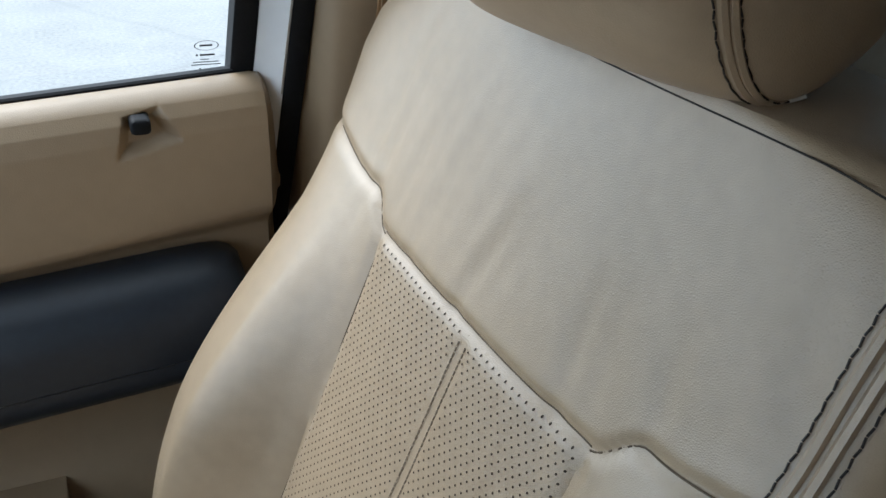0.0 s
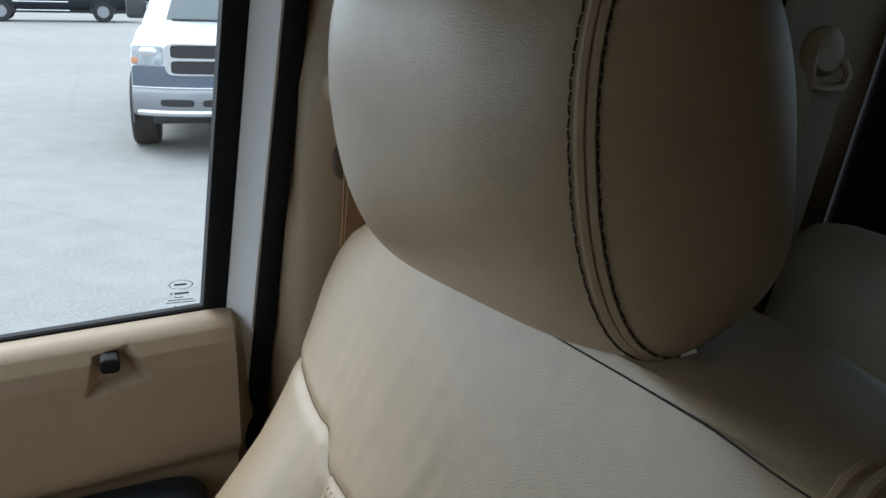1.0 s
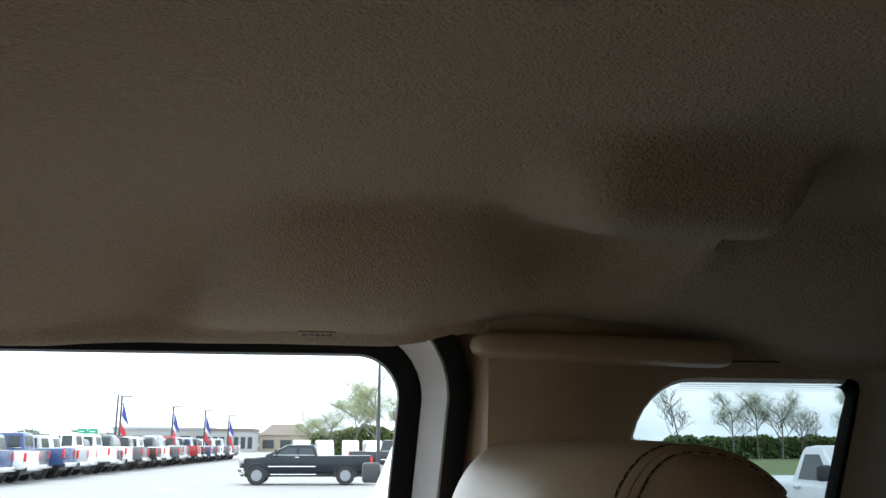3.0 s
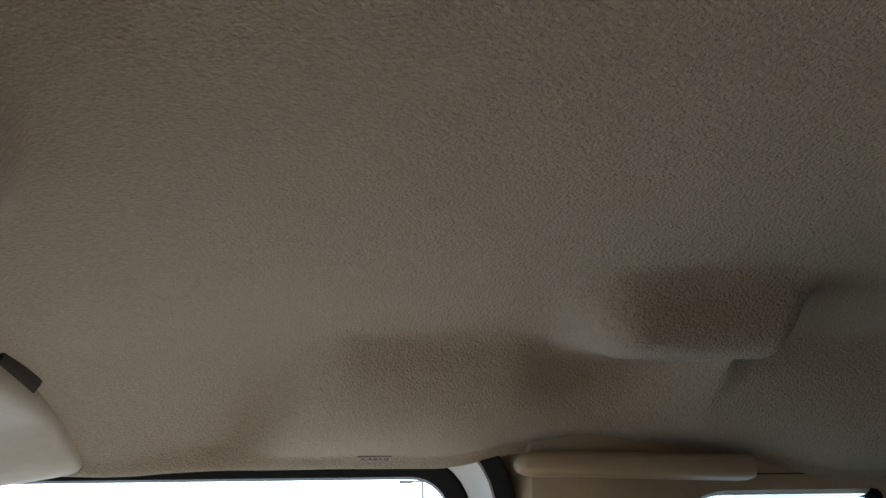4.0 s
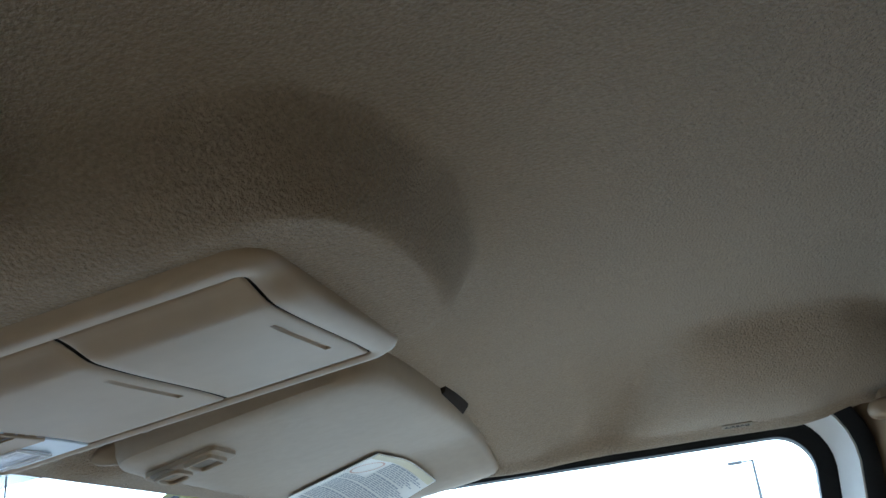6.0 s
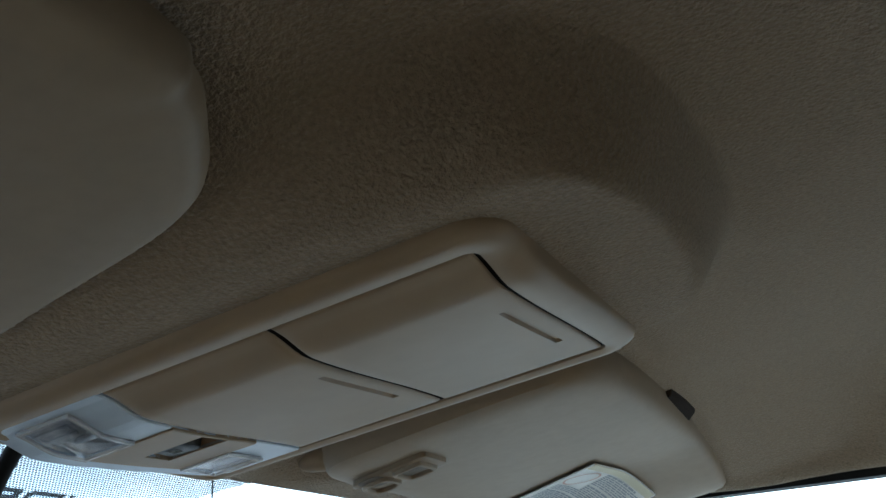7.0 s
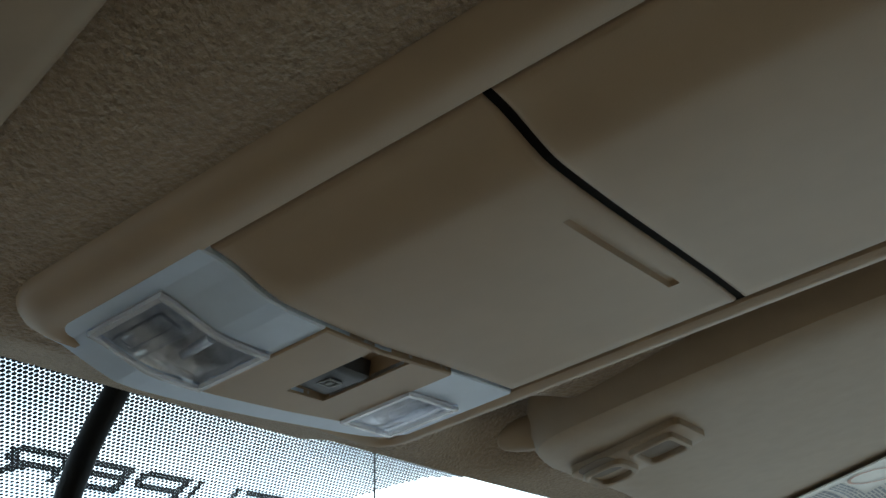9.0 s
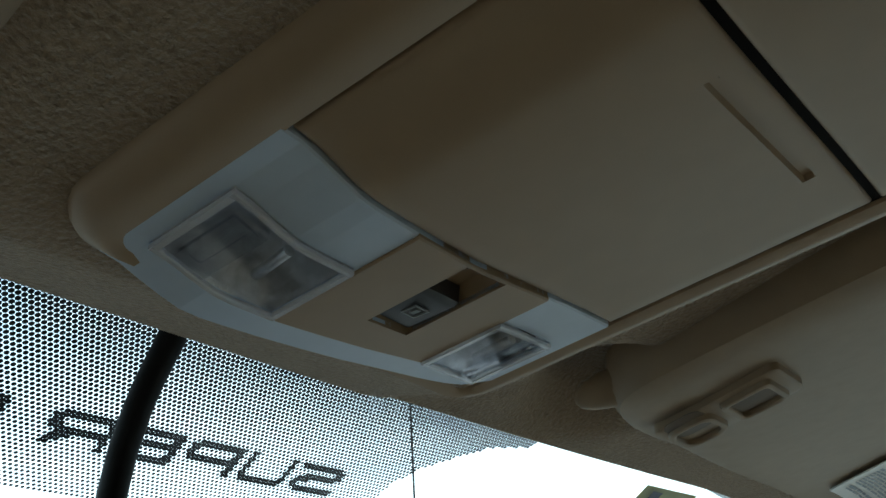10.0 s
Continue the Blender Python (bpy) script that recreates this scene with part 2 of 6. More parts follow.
def liner_z(x, y):
    ay = abs(y)
    z = 1.922 - 0.022 * sm(-0.15, -0.36, x) - 0.012 * (ay / 0.7) ** 2 - 0.066 * sm(-0.06, -0.24, x) * (1 - 0.5 * sm(-0.30, -0.45, x)) * (max(0.0, ay - 0.44) / 0.26) ** 2
    z -= 0.205 * max(0.0, -0.34 - x) + 0.010 * sm(-0.28, -0.36, x)
    fy = fold_y(x)
    # the skirt: steep below the fold, then flatter down to the side edge
    depth = z - edge_z(x)
    d = ay - fy
    t = min(1.0, 0.5 * (d + math.sqrt(d * d + 0.012 ** 2)) / (0.715 - fy))
    lip_drop = 0.010 * sm(-0.80, -0.55, x)
    z -= (depth - lip_drop) * (1 - (1 - t) ** (1.2 + 1.3 * sm(-0.27, -0.15, x))) + lip_drop * sm(0.679, 0.704, ay)
    # moulded hump in the roof over the rear of the front seats
    rise = sm(0.300, 0.385, ay) * (1 - sm(0.385, 0.57, ay))
    z -= 0.046 * hump_x(x) * rise
    # bulge that carries the console: a flat nose with round corners, steep behind and towards the passenger, long towards the driver
    yc = y - 0.07 * (x + 0.46)
    ex = max(0.0, x - 0.03 * y + 0.296) / 0.077
    long_side = 0.145 + 0.060 * sm(-0.28, -0.42, x)
    if yc > -0.03:
        short_side = 0.205 - 0.055 * sm(-0.33, -0.43, x)
        ey, fy_in = max(0.0, yc + 0.022) / short_side, 0.12 / short_side
    else:
        ey, fy_in = max(0.0, -yc - 0.052) / long_side, 0.085 / long_side
    far = math.hypot(ex, ey)
    f_in = (0.584 * ex * ex + fy_in * ey * ey) / max(1e-9, far * far)
    k = 1 - sm(f_in, 1.0, far)
    z = z * (1 - k) + min(z, console_z(min(max(x, -0.66), -0.24)) + 0.0045 - 0.003 * sm(-0.62, -0.65, x) + 0.25 * max(0.0, -0.66 - x)) * k
    # pocket in which the console's body sits
    front = lerp_list(PANEL_FRONT, yc)
    z += 0.020 * (1 - sm(0.094, 0.104, abs(yc))) * sm(front + 0.004, front + 0.012, x + 0.07 * y) * (1 - sm(-0.325, -0.316, x))
    # hollow round the visor's pivot
    return z + 0.028 * (1 - sm(0.2, 1.0, math.hypot((x + 0.650) / 0.06, (y - 0.225) / 0.075)))


def liner_front(y):
    return -0.722 + 0.05 * (y / 0.7) ** 2


lip = 0.704


def liner_point(u, v):
    """u: 0 at the windscreen to 1 at the back; v: across."""
    ylim = lip
    y = max(-ylim, min(ylim, v))
    x = liner_front(y) + u * (0.84 - liner_front(y))
    z = liner_z(x, y)
    over = abs(v) - ylim
    if over > 0:
        y += math.copysign(min(over, 0.012), v)
        z = edge_z(x) + max(0.0, over - 0.004) * 1.2
    if u == 0.0:
        z += 0.075
    return (x, y, z)


us = [0.0, 0.004] + span(0.012, 0.23, 92) + span(0.234, 0.345, 44) + span(0.352, 1.0, 90)
vs = [-0.75, -0.712] + span(-lip, -0.19, 46) + span(-0.185, 0.14, 84) + span(0.146, 0.664, 50) + span(0.669, lip, 10) + [0.712, 0.75]
headliner = single("ceiling", sheet(liner_point, us, vs), LINER, "moulded tan cloth headliner with soft folds", "headliner", "structure")
mod = headliner.modifiers.new("thickness", "SOLIDIFY")
mod.thickness, mod.offset = 0.004, -1
roof = single("roof_panel", sheet(lambda x, y: (x, y, 1.985 - 0.04 * (y / 0.8) ** 2 - 0.2 * max(0, -0.45 - x)), span(-0.80, 1.0, 20), span(-0.80, 0.80, 16)), WHITE_PAINT, "white painted steel roof panel", "roof", "structure")
mod = roof.modifiers.new("thickness", "SOLIDIFY")
mod.thickness = 0.012

# airbag tag on the skirt: raised letters on a thin tag
tag_x, tag_y = -0.054, 0.682


def text_mesh(word, size, material, m, name, parent, label=""):
    cu = bpy.data.curves.new(name, "FONT")
    cu.body, cu.size, cu.align_x, cu.align_y, cu.extrude = word, size, "CENTER", "CENTER", 0.0002
    tmp = bpy.data.objects.new(name, cu)
    me = bpy.data.meshes.new_from_object(tmp)
    bpy.data.objects.remove(tmp)
    bpy.data.curves.remove(cu)
    me.materials.clear()
    me.materials.append(material)
    me.transform(m)
    ob = new(name, me)
    ob.parent = parent
    if parent in WORLD_AT:
        ob.matrix_parent_inverse = Matrix.Translation(-WORLD_AT[parent])
    return tagged(ob, label)

airbag_tag = thing("airbag_tag", (tag_x, tag_y, liner_z(tag_x, tag_y)), "small printed airbag tag on the headliner edge", "tag")
tag_up = Vector((0, -0.010, liner_z(tag_x, tag_y - 0.005) - liner_z(tag_x, tag_y + 0.005))).normalized()
tag_m = Matrix(((1, 0, 0), (0, tag_up.y, tag_up.z), (0, tag_up.z, -tag_up.y))).to_4x4()
tag_right = Vector((1, 0, 0))
tag_face = tag_right.cross(tag_up)
tag_m = Matrix((tag_right, tag_up, tag_face)).transposed().to_4x4()
tag_m.translation = Vector((tag_x, tag_y, liner_z(tag_x, tag_y))) + tag_face * 0.003
bm = box((-0.019, -0.0052, -0.0022), (0.019, 0.0052, -0.0004), 0.0006, 1)
bm.transform(tag_m)
part("tag_plate", bm, mat("tag_cloth", (0.35, 0.31, 0.25), 0.85), airbag_tag)
text_mesh("AIRBAG", 0.0092, DARK_INK, tag_m @ Matrix.Diagonal((1.0, 0.8, 1, 1)), "lettering", airbag_tag, "dark printed word")


# ---- overhead console ----
def swell(y):
    return -0.0075 * sm(-0.0985, -0.060, y) + 0.0060 * sm(-0.06, 0.098, y)


def ring_pts(x0, x1, y0, y1, r, dz, n=8):
    """Rounded ring in the console's slope; its rear run follows the swell of the doors."""
    pts = rounded(x0, x1, y0, y1, r, n) + [(x1, y) for y in span(y0 + r, y1 - r, 24)[1:-1]]
    return [(x, y, console_z(x) + dz + swell(y) * sm(-0.37, -0.335, x)) for x, y in pts]


console = thing("overhead_console", (-0.46, 0.0, 1.835), "beige plastic overhead console with two bins and map lamps", "console")
cx0, cx1, cy0, cy1 = -0.658, -0.326, -0.1005, 0.1005
console.rotation_euler.z = radians(4)
part("rim", loft([
    ring_pts(cx0 + 0.012, cx1, cy0, cy1, 0.006, 0.016),
    ring_pts(cx0 + 0.012, cx1, cy0, cy1, 0.006, 0.0012),
    ring_pts(cx0 + 0.011, cx1 + 0.0006, cy0 - 0.0006, cy1 + 0.0006, 0.007, 0.0),
    ring_pts(cx0 + 0.008, cx1 + 0.007, cy0 - 0.008, cy1 + 0.006, 0.014, -0.0015),
    ring_pts(cx0 + 0.005, cx1 + 0.014, cy0 - 0.015, cy1 + 0.010, 0.019, -0.0015),
    ring_pts(cx0 + 0.002, cx1 + 0.0200, cy0 - 0.022, cy1 + 0.014, 0.022, 0.0012),
    ring_pts(cx0, cx1 + 0.0225, cy0 - 0.0250, cy1 + 0.016, 0.024, 0.005),
    ring_pts(cx0, cx1 + 0.023, cy0 - 0.0262, cy1 + 0.017, 0.025, 0.020),
], cap=False), CONSOLE, console, "rounded beige bezel")
# wall and backing are near-black to paint the shade in the door gaps
part("gap_liner", loft([ring_pts(-0.600, cx1 - 0.0005, cy0 + 0.0005, cy1 - 0.0005, 0.010, dz) for dz in (0.0020, 0.016)], cap=False), GAP, console, "near-black wall for the shaded gap round the doors")
part("backing", loft([ring_pts(cx0 - 0.006, cx1 + 0.006, cy0 - 0.006, cy1 + 0.006, 0.012, 0.016), ring_pts(cx0 - 0.006, cx1 + 0.006, cy0 - 0.006, cy1 + 0.006, 0.012, 0.020)]), GAP, console, "near-black backing for the unlit inside of the console")


def face_z(x, y):
    return console_z(x) + swell(y)


def bin_door(x0, x1, slot_x):
    """Rear edge x1, front edge x0; swells down towards the cabin, with a finger groove."""
    r = 0.003
    xs = sorted({x0, x0 + 0.0004, x0 + 0.0012, x0 + r, slot_x - 0.0028, slot_x - 0.0018, slot_x + 0.0018, slot_x + 0.0024, x1 - r, x1 - 0.0012, x1 - 0.0004, x1} | set(span(x0 + 0.01, slot_x - 0.01, 6)))
    s0, s1 = -0.030, 0.055
    ys = sorted({-0.0993, -0.0989, -0.0981, -0.0963, s0 - 0.0012, s0, s1, s1 + 0.0012, 0.095, 0.0968, 0.0976, 0.098} | set(span(-0.089, -0.052, 14)) | set(span(-0.047, 0.088, 9)))

    def f(x, y):
        d = min(x - x0, x1 - x, y + 0.0993, 0.098 - y)
        z = face_z(x, y)
        if d < r:
            z += r - math.sqrt(max(0.0, r * r - (r - d) ** 2))
        if abs(x - slot_x) <= 0.0019 and s0 - 1e-6 <= y <= s1 + 1e-6:
            z += 0.0022
        return (x, y, z)
    bm = sheet(f, xs, ys)
    # turn the border up into the body
    border = [e for e in bm.edges if e.is_boundary]
    r = bmesh.ops.extrude_edge_only(bm, edges=border)
    for v in r["geom"]:
        if isinstance(v, bmesh.types.BMVert):
            v.co.z += 0.013
    return bm


part("bin_door", bin_door(-0.4468, -0.3288, -0.343), CONSOLE, console)
part("bin_door", bin_door(-0.5722, -0.4498, -0.461), CONSOLE, console)
# near-black strips low in the joints paint the shade between the doors
for x0, x1, y0, y1 in ((-0.4497, -0.4469, -0.0985, 0.0990), (-0.3287, -0.3264, -0.0995, 0.1000), (-0.5722, -0.3268, 0.0981, 0.1003), (-0.5722, -0.3268, -0.1003, -0.0994)):
    n_run = 24
    if x1 - x0 < y1 - y0:
        rows_ = [[(x, y, face_z(x, y) + h) for x, h in ((x0 - 0.0002, 0.012), (x0 - 0.0002, 0.0021), (x1 + 0.0002, 0.0021), (x1 + 0.0002, 0.012))] for y in span(y0, y1, n_run)]
    else:
        rows_ = [[(x, y, face_z(x, y) + h) for y, h in ((y0, 0.012), (y0, 0.0022), (y1, 0.0022), (y1, 0.012))] for x in span(x0, x1, n_run)]
    part("joint_seal", loft(rows_), GAP, console, "near-black strip for the shade in a joint", smooth=False)


def plate(x0, x1, y0, y1, dz0, dz1, bev=0.0015, r=0.004, bow=0.0):
    """Flat plate in the console's slope, its lower face at dz0."""
    def ring(o, dz):
        return [(x - bow * sm(-0.60, -0.66, x) * (1 - (y / 0.12) ** 2), y, face_z(x, y) + dz) for x, y in rounded(x0 + o, x1 - o, y0 + o, y1 - o, r, 4)]
    return loft([ring(0, dz1), ring(0, dz0 + bev), ring(bev * 0.3, dz0 + bev * 0.3), ring(bev, dz0)])


LENS_A = (-0.6405, -0.6005, -0.0945, -0.0375)
LENS_B = (-0.6345, -0.5950, 0.0485, 0.0885)
SWITCH = (-0.6215, -0.5740, -0.0045, 0.0205)


def front_edge(y):
    """Front edge of the lamp panel: a shallow bow with a round corner on the passenger side."""
    return lerp_list(PANEL_FRONT, y)


def holed_plate(y0, y1, dz, holes, back=-0.5728, fx=front_edge, th=0.006, x_inset=0.0):
    """Plate in the console's slope with rectangular openings through it and turned-up rims."""
    ys = sorted(set(span(y0, y1, 22)) | {h[k] for h in holes for k in (2, 3)} | {y0 + 0.0008, y1 - 0.0008})
    rows = sorted({-1.0, -0.97, -0.85, 0.0, back, back - 0.0007} | {h[k] for h in holes for k in (0, 1)})
    bm = bmesh.new()
    grid = []
    for a in rows:
        line = []
        for y in ys:
            x = fx(y) + x_inset + (0.0 if a <= -1 else (0.0007 if a == -0.97 else 0.003)) if a < -0.7 else (-0.6425 if a == 0.0 else a)
            if a > -0.7:
                x = max(x, fx(y) + x_inset + 0.0035)
            edge = a in (-1.0, back) or y in (y0, y1)
            line.append(bm.verts.new((x, y, face_z(x, y) + dz + (0.0007 if edge else 0.0))))
        grid.append((a, line))
    grid.sort(key=lambda g: -1 + 0.001 * g[0] if g[0] < -0.7 else (-0.6425 if g[0] == 0.0 else g[0]))
    for (a, p), (b, q) in zip(grid, grid[1:]):
        xm = ((-0.6425 if a == 0.0 else a) + (-0.6425 if b == 0.0 else b)) / 2
        for i in range(len(ys) - 1):
            ym = (ys[i] + ys[i + 1]) / 2
            if any(h[0] < xm < h[1] and h[2] < ym < h[3] for h in holes) and a > -0.7 and b > -0.7:
                continue
            bm.faces.new((p[i], p[i + 1], q[i + 1], q[i]))
    for v in [v for v in bm.verts if not v.link_faces]:
        bm.verts.remove(v)
    r = bmesh.ops.extrude_edge_only(bm, edges=[e for e in bm.edges if e.is_boundary])
    for v in r["geom"]:
        if isinstance(v, bmesh.types.BMVert):
            v.co.z += th
    return bm


lamp_panel = part("lamp_panel", holed_plate(-0.1035, 0.0985, -0.0004, (LENS_A, LENS_B, SWITCH)), LAMP_GREY, console, "pale grey lamp surround", smooth=False)
part("switch_panel", holed_plate(-0.0360, 0.0490, -0.0016, (SWITCH,), x_inset=0.0142, th=0.0065), CONSOLE, console, "beige switch panel", smooth=False)


def clear_bar(bm, a, b, y0, y1, dz0, dz1):
    add_loft(bm, [[(x, y, face_z(x, y) + d) for x, d in ((a, dz0 + 0.0005), (a + 0.0005, dz0), (b - 0.0005, dz0), (b, dz0 + 0.0005), (b, dz1), (a, dz1))] for y in span(y0, y1, 8)])


def map_lamp(x0, x1, y0, y1, block):
    lens = part("map_lamp", plate(x0 + 0.0003, x1 - 0.0003, y0 + 0.0003, y1 - 0.0003, -0.0012, -0.0004, 0.0003, 0.002), CLEAR_LENS, console, "clear map lamp lens")
    bm = bmesh.new()
    w = 0.0024
    clear_bar(bm, x0, x0 + w, y0, y1, -0.0032, -0.0013)
    clear_bar(bm, x1 - w, x1, y0, y1, -0.0032, -0.0013)
    for a, b in ((y0, y0 + w), (y1 - w, y1)):
        add_loft(bm, [[(x, y, face_z(x, y) + d) for y, d in ((a, -0.0032), (b, -0.0032), (b, -0.0013), (a, -0.0013))] for x in (x0 + w, x1 - w)])
    part("lens_border", bm, LENS_EDGE, lens, "raised clear border", smooth=False)
    a0, a1, b0, b1 = block
    part("lens_step", loft([[(x, y, face_z(x, y) + d) for x, y in rounded(a0 + o, a1 - o, b0 + o, b1 - o, 0.0012, 2)] for o, d in ((0.0, -0.0013), (0.0, -0.0038), (0.0008, -0.0044), (0.0026, -0.0044), (0.0030, -0.0026), (0.0050, -0.0026), (0.0053, -0.0036), (0.006, -0.0038))]), CLEAR_LENS, lens, "stepped clear press block", smooth=False)
    xm, ym, hx, hy = (x0 + x1) / 2, (y0 + y1) / 2, (x1 - x0) / 2, (y1 - y0) / 2

    def bowl(a, b):
        lift = 0.011 * (1 - max(abs(a), abs(b)) ** 3) + 0.0010 * math.sin(5 * a + 3 * b) * (1 - a * a) * (1 - b * b)
        return (xm + hx * a, ym + hy * b, face_z(xm + hx * a, ym + hy * b) + 0.0012 + lift)
    part("reflector", sheet(bowl, span(-1, 1, 14), span(-1, 1, 14)), BULB, lens, "dull silver reflector behind the lens")
    part("bulb", tube([(xm - 0.010, ym + 0.010, face_z(xm, ym) + 0.003), (xm + 0.010, ym + 0.006, face_z(xm, ym) + 0.004)], 0.0022, 10), BULB, lens, "small festoon bulb")


map_lamp(*LENS_A, (-0.6370, -0.6045, -0.0910, -0.0745))
map_lamp(*LENS_B, (-0.6320, -0.5935, 0.0735, 0.0830))
# rocker switch in its recess
sw = part("switch_recess", loft([[(x, y, face_z(x, y) + h) for x, y in rounded(SWITCH[0] - 0.0002 + o, SWITCH[1] + 0.0002 - o, SWITCH[2] - 0.0002 + o, SWITCH[3] + 0.0002 - o, 0.0035, 3)] for o, h in ((0.0, -0.0014), (0.0004, 0.004), (0.002, 0.008), (0.006, 0.008), (0.0115, 0.008))], cap=False), CONSOLE, console, "moulded switch recess")
sz = face_z(-0.61, 0.008) + 0.0022
rocker = loft([[(x, y, sz + 0.10 * (x + 0.61) - h) for x, y in rounded(a, b, SWITCH[2] + 0.0012 + o, SWITCH[3] - 0.0012 - o, 0.0012, 3)] for a, b, o, h in ((-0.6195, -0.5935, 0.0, -0.006), (-0.6195, -0.5945, 0.0, 0.0010), (-0.6190, -0.5960, 0.0005, 0.0018), (-0.6170, -0.5985, 0.0016, 0.0022))])
part("rocker", rocker, DARK_PLASTIC, sw, "dark rear-window rocker switch")
bm = bmesh.new()
for a, b, c, d in ((-0.6120, -0.6112, 0.004, 0.0125), (-0.6048, -0.6040, 0.004, 0.0125), (-0.6112, -0.6048, 0.004, 0.0048), (-0.6112, -0.6048, 0.0117, 0.0125), (-0.6098, -0.6060, 0.0070, 0.0095)):
    add_box(bm, (a, c, sz - 0.0026), (b, d, sz - 0.0020))
part("rocker_symbol", bm, GREY_INK, sw, "small pale window symbol", smooth=False)

# the console's cross joints run square to the cab, not to its slanted sides
for piece in console.children_recursive:
    for v in piece.data.vertices:
        g = sm(-0.572, -0.50, v.co.x)
        dx = 0.080 * ((v.co.y - 0.05) * g + max(0.0, v.co.y) * (1 - g) * sm(-0.63, -0.575, v.co.x))
        v.co.x += dx
        v.co.z += 0.145 * dx


# ---- sun visors ----
def visor_z(x, y):
    return 1.854 + (x + 0.352) * 0.145 - 0.032 * sm(0.54, 0.71, abs(y))


def visor_mesh(side):
    """Padded slab with rounded corners; side 1: passenger, -1: driver."""
    outline = []
    pts = [(-0.367, 0.655), (-0.366, 0.50), (-0.363, 0.36), (-0.364, 0.27), (-0.369, 0.228), (-0.384, 0.202), (-0.42, 0.194), (-0.51, 0.196), (-0.59, 0.203), (-0.628, 0.210), (-0.646, 0.226), (-0.655, 0.256), (-0.657, 0.295), (-0.656, 0.330), (-0.66, 0.45), (-0.655, 0.62), (-0.63, 0.685), (-0.58, 0.706), (-0.48, 0.712), (-0.41, 0.712), (-0.378, 0.704), (-0.369, 0.690)]
    if side < 0:
        pts = [(-0.352, 0.640), (-0.352, 0.310), (-0.362, 0.258), (-0.378, 0.232), (-0.402, 0.207), (-0.437, 0.195), (-0.505, 0.187), (-0.59, 0.178), (-0.630, 0.180), (-0.645, 0.21)] + pts[13:]
    # round the outline with a closed spline
    n = len(pts)
    for i in range(n):
        p0, p1, p2, p3 = (pts[(i + k) % n] for k in (-1, 0, 1, 2))
        for t in (0, 0.2, 0.4, 0.6, 0.8):
            a = [0.5 * (2 * p1[k] + (p2[k] - p0[k]) * t + (2 * p0[k] - 5 * p1[k] + 4 * p2[k] - p3[k]) * t * t + (3 * p1[k] - p0[k] - 3 * p2[k] + p3[k]) * t ** 3) for k in (0, 1)]
            outline.append(a)
    cx, cy = sum(p[0] for p in outline) / len(outline), sum(p[1] for p in outline) / len(outline)

    def ring(inset, h):
        out = []
        for x, y in outline:
            dx, dy = cx - x, (cy - y) * 0.6
            soft = 0.006 * (1 - sm(0.20, 0.30, y)) * sm(0.0, 0.012, inset) if side > 0 else 0.0
            d = math.hypot(dx, dy)
            px, py = x + dx / d * (inset + soft), y + dy / d * (inset + soft)
            out.append((px, side * py, visor_z(px, py) + h + (0.0 if side > 0 else -0.008)))
        return out
    th = 0.026 if side < 0 else 0.044
    prof = [(0.02, th), (0.006, th * 0.97), (0.001, th * 0.80), (0.0, th * 0.5), (0.0012, th * 0.25), (0.0045, th * 0.07), (0.010, 0.0), (0.03, -0.0015), (0.06, -0.002), (0.09, -0.002), (0.118, -0.002)]
    bm = loft([ring(i, h) for i, h in prof])
    # cut the face into strips, so that it bends with the drop at the outer end
    for y in span(0.34, 0.66, 17):
        bmesh.ops.bisect_plane(bm, geom=list(bm.verts) + list(bm.edges) + list(bm.faces), plane_co=(0, side * y, 0), plane_no=(0, 1, 0))
    return bm


def visor_slab(name, side):
    v = thing(name, (-0.5, side * 0.42, 1.85), "padded tan vinyl sun visor folded up against the roof", "sun visor")
    part("pad", visor_mesh(side), VINYL, v)
    part("edge_seam", tube([(x, side * y, visor_z(x, y) + 0.030 + (0.0 if side > 0 else -0.012)) for x, y in ((-0.3655, 0.30), (-0.366, 0.40), (-0.366, 0.50), (-0.366, 0.62))] if side > 0 else [(-0.351, side * y, visor_z(-0.351, y) + 0.006) for y in (0.34, 0.45, 0.55, 0.62)], 0.0012, 6), SEAM, v, "sewn edge seam")
    return v


visor = visor_slab("sun_visor", 1)
# hinge plate with two windows on the visor's face
def visor_plate(x0, x1, y0, y1, h0, h1, r=0.006, yshear=0.0):
    def ring(o, h):
        return [(x, y + yshear * (x - x1), visor_z(x, y) - h) for x, y in rounded(x0 + o, x1 - o, y0 + o, y1 - o, r, 4)]
    return loft([ring(0, h0), ring(0, h1 - 0.001), ring(0.0012, h1)])


hinge = part("hinge_plate", visor_plate(-0.640, -0.548, 0.244, 0.292, 0.0, 0.007, yshear=-0.24), VINYL, visor, "moulded tan clip plate")
for wx0, wx1, wy0, wy1, rr in ((-0.592, -0.556, 0.249, 0.286, 0.004), (-0.635, -0.600, 0.250, 0.288, 0.009)):
    # the window's recess shade is put into a flat darker plate
    part("clip_window", visor_plate(wx0 + 0.003, wx1 - 0.003, wy0 + 0.003, wy1 - 0.003, 0.0072, 0.0076, rr, -0.24), mat("clip_shadow", (0.16, 0.13, 0.10), 0.8), hinge, "flat darker plate for the shaded clip window")
    part("clip_rim", loft([[(x, y - 0.24 * (x + 0.548), visor_z(x, y) - h) for x, y in rounded(wx0 + o, wx1 - o, wy0 + o, wy1 - o, rr, 4)] for o, h in ((0, 0.0068), (0.0004, 0.0102), (0.0015, 0.0110), (0.0032, 0.0108), (0.0040, 0.0100), (0.0042, 0.0070))], cap=False), VINYL, hinge, "raised rim")
